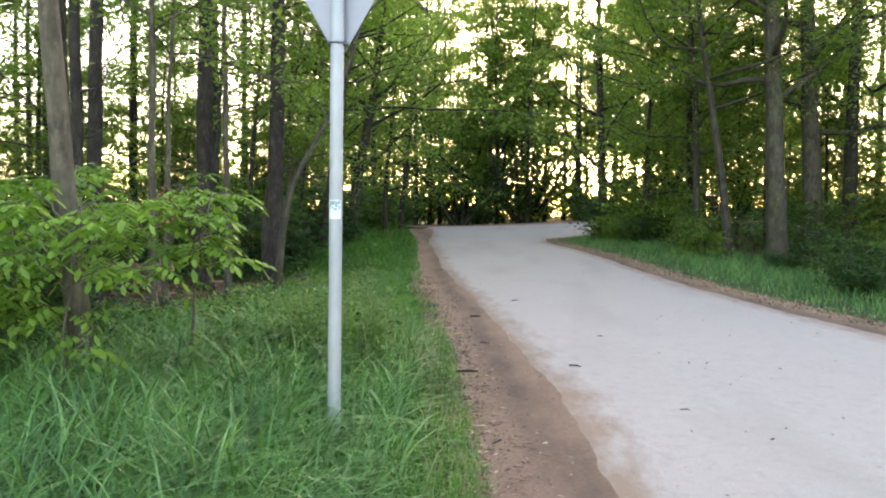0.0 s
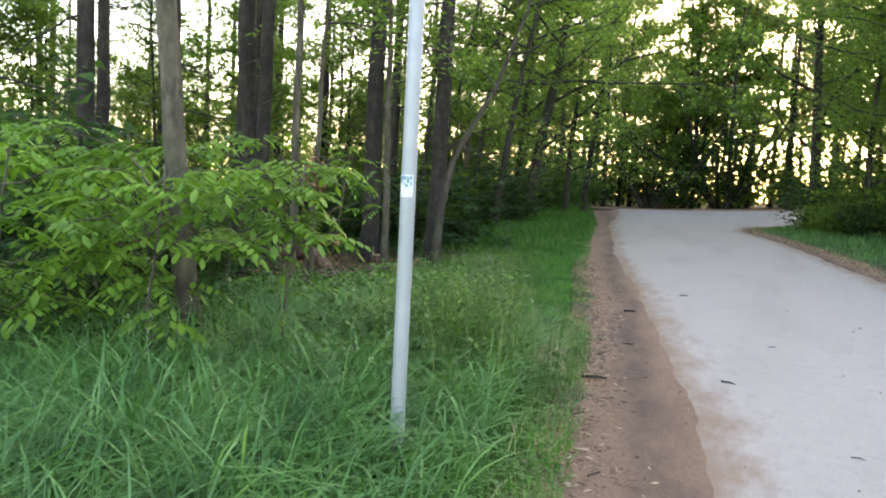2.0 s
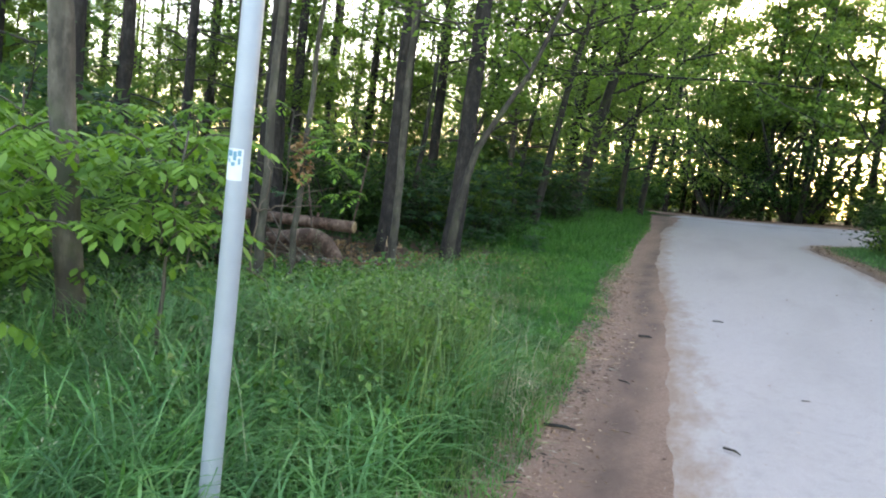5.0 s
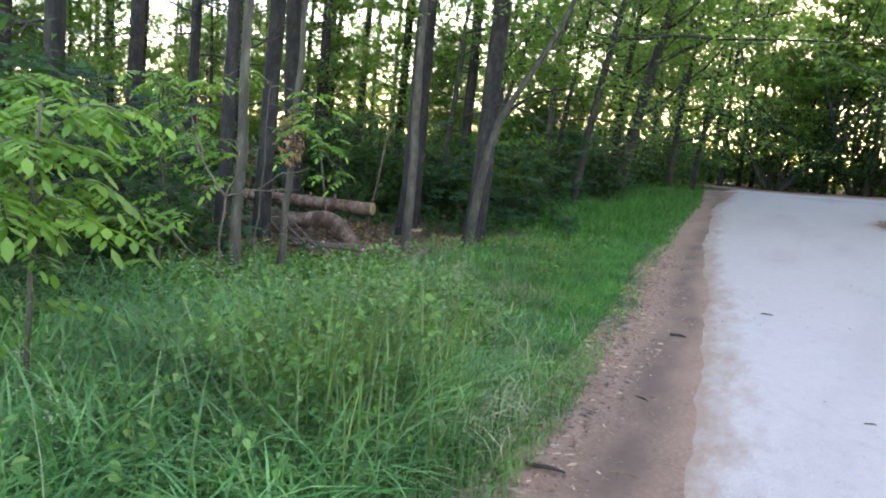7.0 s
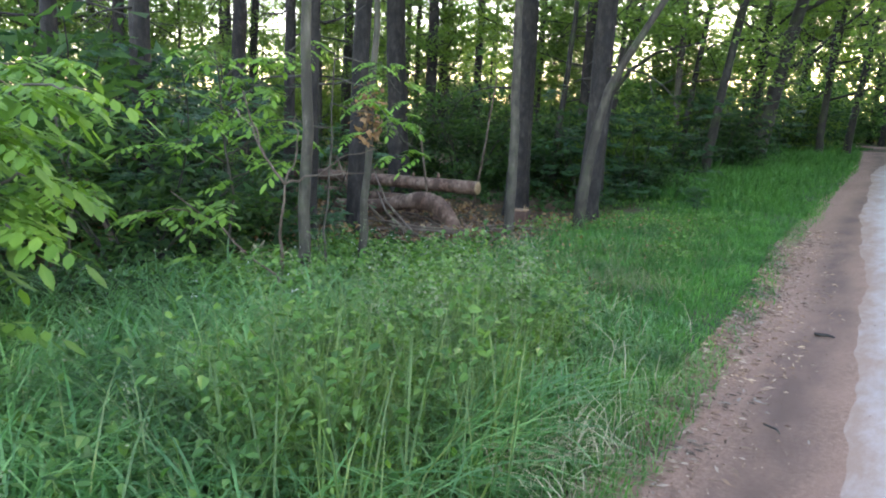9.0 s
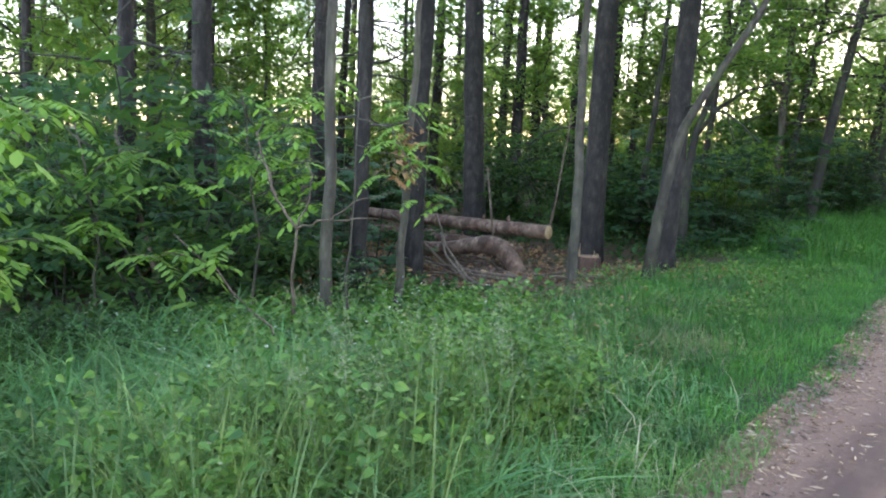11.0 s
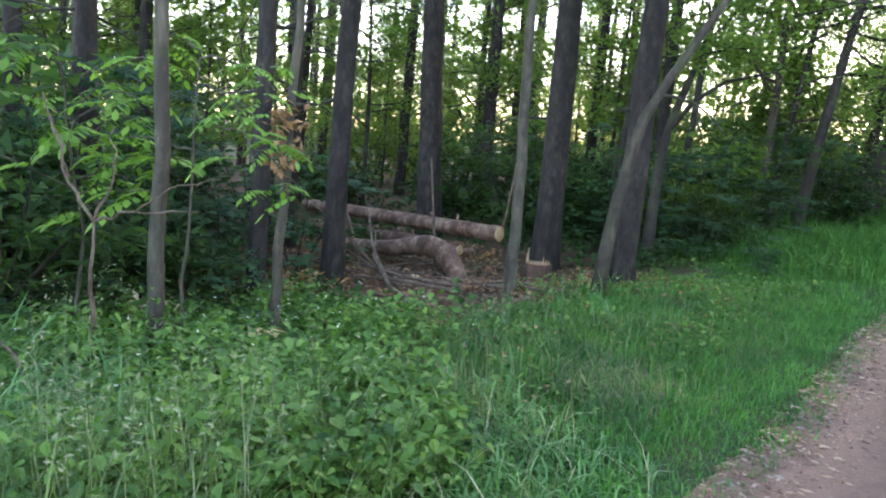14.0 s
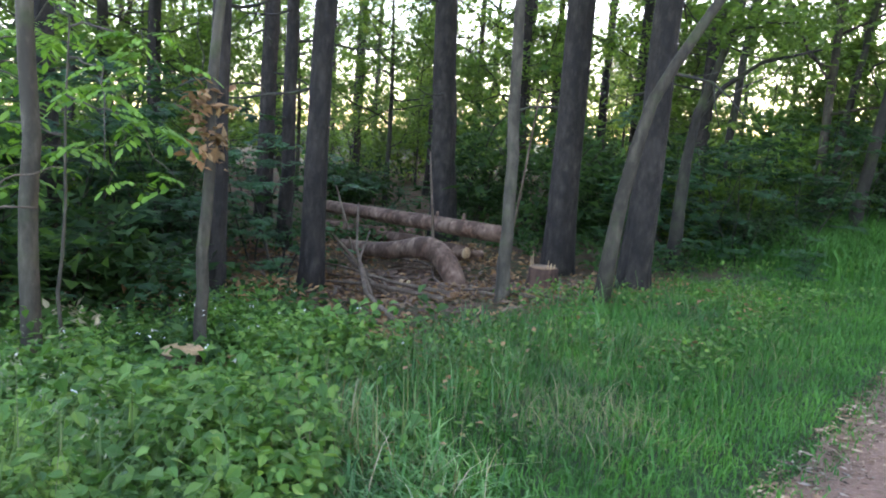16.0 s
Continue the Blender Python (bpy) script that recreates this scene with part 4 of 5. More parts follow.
# ---- felled logs, stump and brash ----
def log(name, pts, radii, label, seed, cut_ends=(True, True), mat=None, knots=0):
    """A log along a path: bark and a sawn disc at each cut end."""
    pts = np.array(pts, float)
    o = pts[0].copy()
    ob = new(name)
    ob.location = o
    tagged(ob, label, "log")
    t = np.linspace(0, 1, len(pts))
    u = np.linspace(0, 1, 18)
    fine = np.stack([np.interp(u, t, pts[:, k]) for k in range(3)], 1) - o
    for _ in range(2):
        fine[1:-1] = (fine[:-2] + 2 * fine[1:-1] + fine[2:]) / 4
    rad = np.interp(u, t, radii)
    part("bark", tube(fine, rad, 14, 0.05, seed), mat or M_LOG, ob)
    for end, on in zip((0, -1), cut_ends):
        if on:
            d = fine[end] - fine[1 if end == 0 else -2]
            d /= np.linalg.norm(d)
            disc = part("cut_face", tube(np.array([(0, 0, 0), (0.006, 0, 0), (0.012, 0, 0)]), np.array([1, 1, 0.97]) * rad[end] * 0.93, 18, 0.03, seed), M_CUT, ob, "pale sawn end")
            disc.matrix_local = Matrix.Translation(fine[end] - d * 0.002) @ Vector(d).to_track_quat('X', 'Z').to_matrix().to_4x4()
    r = np.random.default_rng(seed)
    for k in range(knots):
        i = r.integers(2, 15)
        a = r.uniform(0.2, 2.9)
        w = np.array([0.1 * math.cos(a), 0.3 * math.cos(a), math.sin(a)])
        part("branch_stub", tube([fine[i] + w * rad[i] * 0.6, fine[i] + w * (rad[i] + 0.05), fine[i] + w * (rad[i] + 0.09)], [0.03, 0.024, 0.018], 7), M_LOG, ob)
    return ob


def zed(x, y, up):
    return (x, y, gz(x, y) + up)


log("felled_log", [zed(-10.6, 13.85, 0.45), zed(-8.6, 14.1, 0.46), zed(-6.44, 14.47, 0.46)], [0.09, 0.105, 0.115], "long straight felled pine log with pale sawn end", 1, (True, True), None, 4)
log("felled_log", [zed(-9.4, 14.2, 0.12), zed(-8.2, 14.3, 0.13), zed(-7.15, 14.4, 0.15)], [0.075, 0.085, 0.085], "thinner felled log lying under another log", 2)
log("felled_log", [zed(-9.9, 13.55, 0.14), zed(-9.3, 14.0, 0.16), zed(-8.9, 14.9, 0.14)], [0.12, 0.12, 0.12], "short dark log supporting the pile", 5)
log("bent_log", [zed(-8.5, 13.25, 0.1), zed(-7.6, 13.35, 0.2), zed(-7.1, 13.4, 0.29), zed(-6.75, 13.42, 0.35), zed(-6.45, 13.42, 0.33), zed(-6.2, 13.4, 0.2), zed(-6.02, 13.38, 0.02), zed(-5.97, 13.37, -0.05)], [0.09, 0.1, 0.115, 0.135, 0.14, 0.135, 0.12, 0.1], "bent log with peeling pinkish bark", 3, (False, True), None, 1)
log("felled_log", [zed(-7.6, 13.95, 0.06), zed(-7.4, 14.3, 0.06), zed(-7.3, 14.8, 0.06)], [0.065, 0.07, 0.07], "short log wedged beneath the long log", 6)

stump = thing("tree_stump", -5.28, 14.0, "freshly cut low stump with splintered rim", "stump")
part("bark", tube([(0, 0, -0.1), (0, 0, 0.05), (0, 0, 0.14), (0, 0, 0.25)], [0.22, 0.18, 0.165, 0.16], 16, 0.06, 4, 0.1), M_STUMP, stump)
top = part("cut_face", tube(np.array([(0, 0, 0), (0.006, 0, 0), (0.012, 0, 0)]), np.array([0.15, 0.15, 0.145]), 18, 0.04, 2), M_CHIP, stump, "rough sawn top")
top.matrix_local = Matrix.Translation((0, 0, 0.247)) @ Vector((0, 0, 1)).to_track_quat('X', 'Z').to_matrix().to_4x4()
for k, (a, hs) in enumerate(((3.3, 0.17), (3.7, 0.11), (4.1, 0.06), (5.9, 0.1), (6.2, 0.07), (0.4, 0.05))):
    part("splinter", tube([(0.135 * math.cos(a), 0.135 * math.sin(a), 0.22), (0.14 * math.cos(a + 0.05), 0.135 * math.sin(a + 0.05), 0.25 + hs)], [0.012, 0.003], 5), M_CUT, stump)

rb = np.random.default_rng(15)
for k in range(52):
    x, y = rb.uniform(-8.2, -4.4), rb.uniform(11.4, 14.6)
    ln, a = rb.uniform(0.3, 1.3), rb.uniform(0, 6.28)
    d = np.array([math.cos(a), math.sin(a), 0])
    rad = rb.uniform(0.006, 0.026)
    pts = []
    bow = rb.normal(0, 0.12)
    for t in np.linspace(0, 1, 7):
        q = np.array([x, y, 0]) + d * ln * t + np.array([-d[1], d[0], 0]) * bow * math.sin(t * 3.1)
        pts.append((q[0], q[1], gz(q[0], q[1]) + rad * 0.9 + 0.05 * rb.uniform(0, 1) * math.sin(t * 3.1)))
    pts = np.array(pts)
    s = new("fallen_branch")
    s.location = pts[0]
    tagged(s, "bare grey fallen branch on the forest floor", "branch", "brash by the logs")
    part("wood", tube(pts - pts[0], np.linspace(rad, rad * 0.45, 7), 6, 0.08, k), M_TWIG if k % 3 else M_LOG, s)
LONG = [((-8.0, 12.9, 0.2), (-7.2, 12.7, 0.15), (-6.5, 12.45, 0.1), (-5.7, 12.25, 0.03)), ((-7.9, 12.2, 0.1), (-6.9, 12.35, 0.16), (-6.0, 12.5, 0.12), (-5.2, 12.75, 0.03)), ((-6.6, 11.9, 0.05), (-5.9, 12.15, 0.13), (-5.1, 12.5, 0.03)), ((-5.3, 12.9, 0.06), (-4.9, 13.0, 0.1), (-4.3, 13.2, 0.03)), ((-8.9, 12.3, 0.12), (-8.2, 12.0, 0.18), (-7.3, 11.7, 0.03)), ((-7.0, 12.6, 0.9), (-6.3, 12.2, 0.45), (-5.4, 11.8, 0.12), (-4.6, 11.6, 0.03)), ((-7.2, 12.9, 0.55), (-6.4, 12.3, 0.3), (-5.6, 12.0, 0.03)), ((-7.4, 12.0, 0.9), (-7.0, 12.3, 0.5), (-6.6, 12.6, 0.04)), ((-7.6, 11.4, 0.25), (-6.8, 11.35, 0.15), (-5.9, 11.25, 0.03)), ((-7.5, 10.85, 0.15), (-6.7, 10.98, 0.1), (-5.9, 11.05, 0.03))]
for k, pp in enumerate(LONG):
    pts = np.array([zed(*q) for q in pp])
    s = new("fallen_branch")
    s.location = pts[-1]
    tagged(s, "long bare branch leaning on the brash", "branch", "brash by the logs")
    part("wood", tube(pts - pts[-1], np.linspace(0.01, 0.026, len(pts)), 7, 0.06, k), M_TWIG, s)

# ---- saplings with pinnate leaves at the grey tree ----
rs = np.random.default_rng(8)


def sapling_at(x, y, h, n, seed, reach, lo=0.35, per=6, label="sapling with fresh light green pinnate leaves", ll=0.32):
    r = np.random.default_rng(seed)
    ob = thing("sapling", x, y, label, "sapling", "saplings in the verge")
    top = (r.normal(0, 0.1), r.normal(0, 0.1), h)
    stems = [([(0, 0, -0.05), (0.02, 0.01, h * 0.5), top], 0.016, True)]
    for i in range(n):
        z = h * (lo + (0.95 - lo) * i / n)
        a = i * 2.4 + r.uniform(-0.5, 0.5)
        ln = reach * r.uniform(0.6, 1.1)
        stems.append(([(0, 0, z), (math.cos(a) * ln * 0.5, math.sin(a) * ln * 0.5, z + 0.2), (math.cos(a) * ln, math.sin(a) * ln, z + r.uniform(0.05, 0.3))], 0.008, True))
    return grow_sapling(ob, stems, M_LEAF_BRIGHT, seed, ll, per)


sapling_at(-2.02, 5.7, 1.62, 10, 201, 0.45, 0.58, 9, ll=0.25)
sapling_at(-2.55, 5.0, 1.6, 10, 202, 0.6, 0.62, 9, ll=0.27)
sapling_at(-3.6, 6.0, 1.9, 13, 203, 0.95, 0.35, 18, ll=0.29)
sapling_at(-3.9, 5.0, 1.9, 11, 205, 0.95, 0.3, 17, ll=0.29)
drooping = thing("sapling", -3.78, 8.9, "slim sapling with drooping sprays of light green leaves", "sapling", "saplings in the verge")
grow_sapling(drooping, [([(0, 0, -0.05), (0.0, 0.02, 1.0), (0.02, 0.05, 2.1)], 0.014, False), ([(0.02, 0.05, 1.9), (0.35, 0.15, 1.85), (0.8, 0.05, 1.42)], 0.007, True), ([(0.02, 0.05, 2.05), (0.25, 0.3, 2.05), (0.4, 0.45, 1.8)], 0.007, True),
                        ([(0.0, 0.04, 1.7), (0.4, 0.25, 1.6), (0.75, 0.4, 1.3)], 0.006, True), ([(0.02, 0.05, 2.1), (-0.3, 0.0, 2.2), (-0.7, -0.1, 2.0)], 0.007, True), ([(0.0, 0.03, 1.5), (-0.4, -0.2, 1.55), (-0.8, -0.3, 1.35)], 0.007, True)], M_LEAF_BRIGHT, 206, 0.2, 12)
sapling_at(-4.6, 8.5, 2.2, 12, 207, 0.8, 0.5, 6, ll=0.27)
sapling_at(-5.2, 7.4, 2.0, 5, 208, 0.8, 0.45, 8, ll=0.28)

twig = thing("bare_sapling", -3.56, 8.3, "bare forked sapling with grey dead twigs", "sapling")
tw = [([(-0.02, 0.03, -0.05), (-0.05, 0.0, 0.5), (0, 0, 1.07)], 0.022, False), ([(0, 0, 1.07), (-0.12, -0.1, 1.3), (-0.25, -0.2, 1.75)], 0.012, False), ([(0, 0, 1.07), (0.2, 0.15, 1.15), (0.45, 0.4, 1.18)], 0.01, False),
      ([(0, 0, 1.07), (0.05, 0.08, 1.3), (0.0, 0.1, 1.6)], 0.009, False), ([(-0.12, -0.1, 1.3), (-0.3, -0.1, 1.5), (-0.5, -0.1, 1.62)], 0.007, False), ([(0.2, 0.15, 1.15), (0.3, 0.3, 1.3), (0.5, 0.5, 1.36)], 0.006, False)]
grow_sapling(twig, tw, M_LEAF_BRIGHT, 5, bark=M_TWIG)
bowed = thing("bowed_sapling", -2.75, 7.9, "thin bowed twig with a few fresh leaves", "sapling")
grow_sapling(bowed, [([(0, 0, -0.05), (-0.25, -0.12, 0.45), (-0.65, -0.3, 0.75), (-1.05, -0.4, 0.95)], 0.01, True), ([(-0.65, -0.3, 0.75), (-0.8, -0.5, 0.85), (-1.0, -0.75, 0.82)], 0.006, True)], M_LEAF_BRIGHT, 6, 0.26, 9, M_TWIG)
wither = thing("withered_leaf_bunch", -4.3, 9.86, "bunch of withered brown leaves caught on a young trunk", "dead leaves", z=gz(-4.29, 9.84) + 1.45)
wc = np.random.default_rng(3)
part("leaves", leaf_cloud(np.concatenate([wc.normal(0, 1, (90, 3)) * (0.07, 0.07, 0.09) + (0.02, -0.03, 0.3), wc.normal(0, 1, (80, 3)) * (0.065, 0.065, 0.08) + (0.04, -0.02, 0.06)]), 0.09, wc, 0.5), M_DEADLEAF, wither, "", True)


# ---- grass and herbs ----
def blades(x, y, h, w, bend, r, seg=3):
    """Curved tapering blades with a tip, all in one sheet of geometry."""
    n = len(x)
    a = r.uniform(0, 2 * np.pi, n)
    lean = np.stack([np.cos(a), np.sin(a)], 1)
    sd = np.stack([-np.sin(a + r.normal(0, 0.6, n)), np.cos(a)], 1)
    z0 = ground_z(x, y) - 0.01
    rows = []
    for k in range(seg):
        t = k / seg
        off = bend * h * t ** 2.2
        zz = h * (t - 0.35 * np.minimum(bend, 1.2) * t ** 3)
        ww = w * (1 - 0.55 * t)
        c = np.stack([x, y], 1) + lean * off[:, None]
        rows.append(np.concatenate([c - sd * ww[:, None] * 0.5, (z0 + zz)[:, None]], 1))
        rows.append(np.concatenate([c + sd * ww[:, None] * 0.5, (z0 + zz)[:, None]], 1))
    c = np.stack([x, y], 1) + lean * (bend * h)[:, None]
    rows.append(np.concatenate([c, (z0 + h * (1 - 0.35 * np.minimum(bend, 1.2)))[:, None]], 1))
    m = 2 * seg + 1
    v = np.stack(rows, 1).reshape(-1, 3)
    b = np.arange(n)[:, None] * m
    quads = np.concatenate([b + np.array([2 * k, 2 * k + 1, 2 * k + 3, 2 * k + 2]) for k in range(seg - 1)])
    tris = b + np.array([2 * seg - 2, 2 * seg - 1, 2 * seg])
    return v, [quads, tris]


rg = np.random.default_rng(12)


def verge_points(n, y0, y1, d0, d1, patch=0.0):
    y = rg.uniform(y0, y1, n)
    d = rg.uniform(d0, d1, n)
    x = grass_left(y) - d + rg.normal(0, 0.03, n)
    if patch:
        keep = np.sin(x * 2.3 + 1.1 * np.sin(y * 1.7)) * np.cos(y * 1.9 + 0.5) + rg.uniform(-1, 1, n) > patch
        x, y, d = x[keep], y[keep], d[keep]
    return x, y, d


x, y, d = verge_points(38000, 1.5, 10.2, 0.3, 4.6)
keep = (x > -1.5 - 1.33 * (y - 9)) | (y < 7.4) | (rg.uniform(0, 1, len(x)) < 0.25)
x, y, d = x[keep], y[keep], d[keep]
clump = 0.5 + 0.5 * np.sin(x * 5.1 + 1.7 * np.sin(y * 3.3)) * np.cos(y * 4.7 - x * 1.9)
tall = (0.72 + 0.4 * clump) * smooth(d, 0.35, 1.3) * (1 - 0.75 * smooth(y, 7.6, 8.8)) * (1 - 0.35 * smooth(d, 3, 4.6))
h = (0.2 - 0.1 * smooth(y, 7.8, 9) + 0.5 * tall) * rg.uniform(0.6, 1.25, len(x))
stuff("tall_grass", blades(x, y, h, rg.uniform(0.007, 0.019, len(x)), rg.uniform(0.35, 1.5, len(x)), rg, 4), M_GRASS, "tall uncut bluish green meadow grass on the verge", "grass")
x, y, d = verge_points(9500, 1.8, 8.2, 0.4, 3.6)
stuff("broad_grass", blades(x, y, rg.uniform(0.26, 0.55, len(x)) * (1 + 0.35 * smooth(y, 4.8, 5.8) - 0.6 * smooth(y, 7.2, 8.2)), rg.uniform(0.01, 0.018, len(x)), rg.uniform(0.45, 1.5, len(x)), rg, 5), M_BROAD, "broad arching pale green grass blades", "grass")
x, y, d = verge_points(64000, 1.5, 19, -0.07, 3.2)
keep = rg.uniform(0, 1, len(x)) > 0.92 * smooth(d, 1.7, 3.1) * smooth(y, 9, 11) + 0.45 * (np.sin(x * 3.1 + y * 1.3) * np.sin(y * 2.2 - x) > 0.35) + 0.4 * smooth(y, 8.4, 10) * (1 - smooth(y, 14, 17)) * smooth(np.sin(x * 2.1 - 0.7 * y) + np.sin(y * 1.5 + x * 0.6), -0.2, 0.9)
x, y, d = x[keep], y[keep], d[keep]
h = (0.1 - 0.035 * smooth(y, 7.8, 9) + (0.15 - 0.1 * smooth(y, 7.8, 9)) * smooth(d, 0.0, 0.8)) * rg.uniform(0.5, 1.5, len(x))
stuff("short_grass", blades(x, y, h, rg.uniform(0.006, 0.014, len(x)), rg.uniform(0.2, 1.0, len(x)), rg, 2), M_LAWN, "short fresh green grass along the shoulder", "grass")
x, y, d = verge_points(36000, 7.6, 15.5, -0.05, 2.9)
stuff("lawn_grass", blades(x, y, (0.03 + 0.05 * smooth(d, 0, 0.5)) * rg.uniform(0.5, 1.6, len(x)), rg.uniform(0.004, 0.009, len(x)), rg.uniform(0.2, 1.2, len(x)), rg, 2), M_LAWN, "dense fresh green mown grass", "grass")
x, y, d = verge_points(26000, 17, 38, 0.0, 3.6)
h = (0.1 + 0.32 * smooth(d, 0.0, 1.2) + 0.12 * np.sin(x * 3 + y) * np.sin(y * 1.7) * smooth(d, 0.3, 1)) * rg.uniform(0.6, 1.3, len(x))
stuff("far_grass", blades(x, y, h, rg.uniform(0.012, 0.02, len(x)), rg.uniform(0.2, 0.9, len(x)), rg, 2), M_LAWN, "green grass strip along the far lane", "grass")
y = rg.uniform(5, 33, 20000)
d = rg.uniform(-0.12, 3.2, len(y)) + 0.16 * np.sin(y * 1.7) * np.sin(y * 4.1) + 0.08 * np.sin(y * 11.3)
x = grass_right(y) + d
h = (0.06 + 0.2 * smooth(d, 0.0, 1.2)) * rg.uniform(0.5, 1.5, len(x))
stuff("roadside_grass", blades(x, y, h, rg.uniform(0.01, 0.018, len(x)), rg.uniform(0.2, 0.9, len(x)), rg, 2), M_GRASS, "grass strip before the wood across the lane", "grass")


def herbs(x, y, h, size, r, leaves=9):
    """Upright leafy stems with opposite toothed-looking leaves."""
    n = len(x)
    z0 = ground_z(x, y)
    t = r.uniform(0.25, 1.0, (n, leaves))
    c = np.stack([np.repeat(x[:, None], leaves, 1) + r.normal(0, 0.045, (n, leaves)), np.repeat(y[:, None], leaves, 1) + r.normal(0, 0.045, (n, leaves)), z0[:, None] + h[:, None] * t], 2).reshape(-1, 3)
    return blade_cloud(c, size, r)


x, y, d = verge_points(6200, 7.3, 10.8, 0.9, 4.8, -0.3)
keep = x < -1.5 - 1.33 * (y - 9) + rg.normal(0, 0.15, len(x))
x, y, d = x[keep], y[keep], d[keep]
h = rg.uniform(0.16, 0.52, len(x)) * (1 - 0.3 * smooth(y, 8.6, 9.8)) * (1 - 0.85 * np.exp(-((x + 3.7) ** 2 / 0.4 + (y - 9.58) ** 2 / 0.1)))
stuff("nettles", herbs(x, y, h, 0.054, rg, 11), M_HERB, "lush green nettles and dead-nettles on the verge", "herbs")
x, y, d = verge_points(1700, 5.0, 9, 0.8, 3.2, 0.5)
stuff("meadow_herbs", herbs(x, y, rg.uniform(0.25, 0.7, len(x)), 0.05, rg, 10), M_HERB, "broad-leaved herbs growing among the grass", "herbs")
k = rg.uniform(0, 1, 700)
x, y = -1.0 - 0.85 * k + rg.normal(0, 0.24, 700), 6.3 + 2.2 * k + rg.normal(0, 0.3, 700)
ridge = rg.uniform(0.5, 0.92, 700) * (1 - 0.25 * k)
stuff("tall_weeds", herbs(x, y, ridge, 0.042, rg, 9), M_HERB, "light green bedstraw and vetch climbing through the grass", "herbs")
k = rg.uniform(0, 1, 3600)
x, y = -1.0 - 0.85 * k + rg.normal(0, 0.26, 3600), 6.3 + 2.2 * k + rg.normal(0, 0.32, 3600)
stuff("weed_stalks", blades(x, y, rg.uniform(0.5, 0.98, 3600) * (1 - 0.25 * k), rg.uniform(0.004, 0.012, 3600), rg.uniform(0.1, 0.7, 3600), rg, 4), M_EDGE, "pale thin stalks standing above the verge grass", "grass")
y = rg.uniform(4, 30, 3400)
x = grass_left(y) - rg.uniform(3.0, 9, len(y))
keep = ~((x > -8.6) & (x < -4.0) & (y > 11.3) & (y < 15.2))
x, y = x[keep], y[keep]
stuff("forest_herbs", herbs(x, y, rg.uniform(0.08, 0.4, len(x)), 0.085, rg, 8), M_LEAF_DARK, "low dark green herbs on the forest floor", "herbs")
x, y, d = verge_points(3400, 7.0, 10.8, 0.8, 3.0, 0.25)
keep = (x < -1.2 - 1.33 * (y - 9) + rg.normal(0, 0.2, len(x))) & ((x + 3.7) ** 2 / 0.4 + (y - 9.58) ** 2 / 0.1 > 1)
x, y = x[keep], y[keep]
stuff("dead_nettles", herbs(x, y, rg.uniform(0.15, 0.5, len(x)), 0.058, rg, 10), M_HERB, "leafy dead-nettles spreading into the verge grass", "herbs")
x, y, d = verge_points(130, 7, 10.5, 1.6, 4.2)
c = np.stack([x, y, ground_z(x, y) + rg.uniform(0.3, 0.55, len(x))], 1)
stuff("white_blossoms", leaf_cloud(clumps(c, 3, 0.007, rg), 0.011, rg, 0, 0.9), M_FLOWER, "tiny white blossoms among the herbs", "flowers")
x, y, d = verge_points(90, 4.0, 8.8, 0.8, 2.4)
x, y = np.append(x, rg.normal(-1.12, 0.26, 46)), np.append(y, rg.normal(7.45, 0.4, 46))
hh = rg.uniform(0.55, 0.95, len(x)) * (1 - 0.3 * smooth(y, 8, 10))
hh[-46:] = rg.uniform(0.8, 1.06, 46)
stuff("grass_stalks", blades(x, y, hh, np.full(len(x), 0.004), rg.uniform(0.05, 0.35, len(x)), rg), M_SEED, "thin flowering grass stalks", "grass")
bx = np.stack([x, y, ground_z(x, y) + hh * 0.9], 1)
stuff("seed_heads", leaf_cloud(clumps(bx, 18, 0.016, rg, 3.4), 0.017, rg, -0.5, 0.35), M_SEED, "pale feathery grass seed heads", "grass")
x, y, d = verge_points(9000, 2.5, 9.5, -0.08, 0.75)
stuff("edge_grass", blades(x, y, rg.uniform(0.05, 0.17, len(x)), rg.uniform(0.004, 0.01, len(x)), rg.uniform(0.3, 1.3, len(x)), rg, 2), M_EDGE, "low yellowish green grass fringing the shoulder", "grass")
x, y, d = verge_points(1700, 3.5, 10.0, 0.05, 2.4, 0.35)
stuff("dry_grass", blades(x, y, rg.uniform(0.1, 0.4, len(x)), rg.uniform(0.003, 0.007, len(x)), rg.uniform(0.3, 1.4, len(x)), rg), M_STRAW, "dry straw-coloured blades at the verge", "grass")

x, y, d = verge_points(3600, 8.8, 15.5, 0.9, 3.4, 0.55)
for cx, cy, sp in ((-2.3, 11.4, 0.4), (-3.2, 11.1, 0.35), (-1.9, 11.0, 0.25), (-2.6, 13.2, 0.5), (-3.4, 14.6, 0.6), (-2.9, 12.2, 0.4)):
    x, y = np.append(x, rg.normal(cx, sp, 420)), np.append(y, rg.normal(cy, sp, 420))
stuff("straw_patches", blades(x, y, rg.uniform(0.06, 0.24, len(x)), rg.uniform(0.002, 0.0055, len(x)), rg.uniform(0.3, 1.6, len(x)), rg), M_FADED, "dry straw and faded stalks among the low verge grass", "grass")
x, y = rg.normal(-2.25, 0.35, 220), rg.normal(9.65, 0.35, 220)
stuff("dead_stalks", blades(x, y, rg.uniform(0.25, 0.55, 220), rg.uniform(0.003, 0.007, 220), rg.uniform(0.05, 0.5, 220), rg), M_FADED, "tan dead stalks standing at the edge of the nettles", "grass")
x, y = rg.normal(-0.72, 0.14, 420), rg.normal(7.5, 0.3, 420)
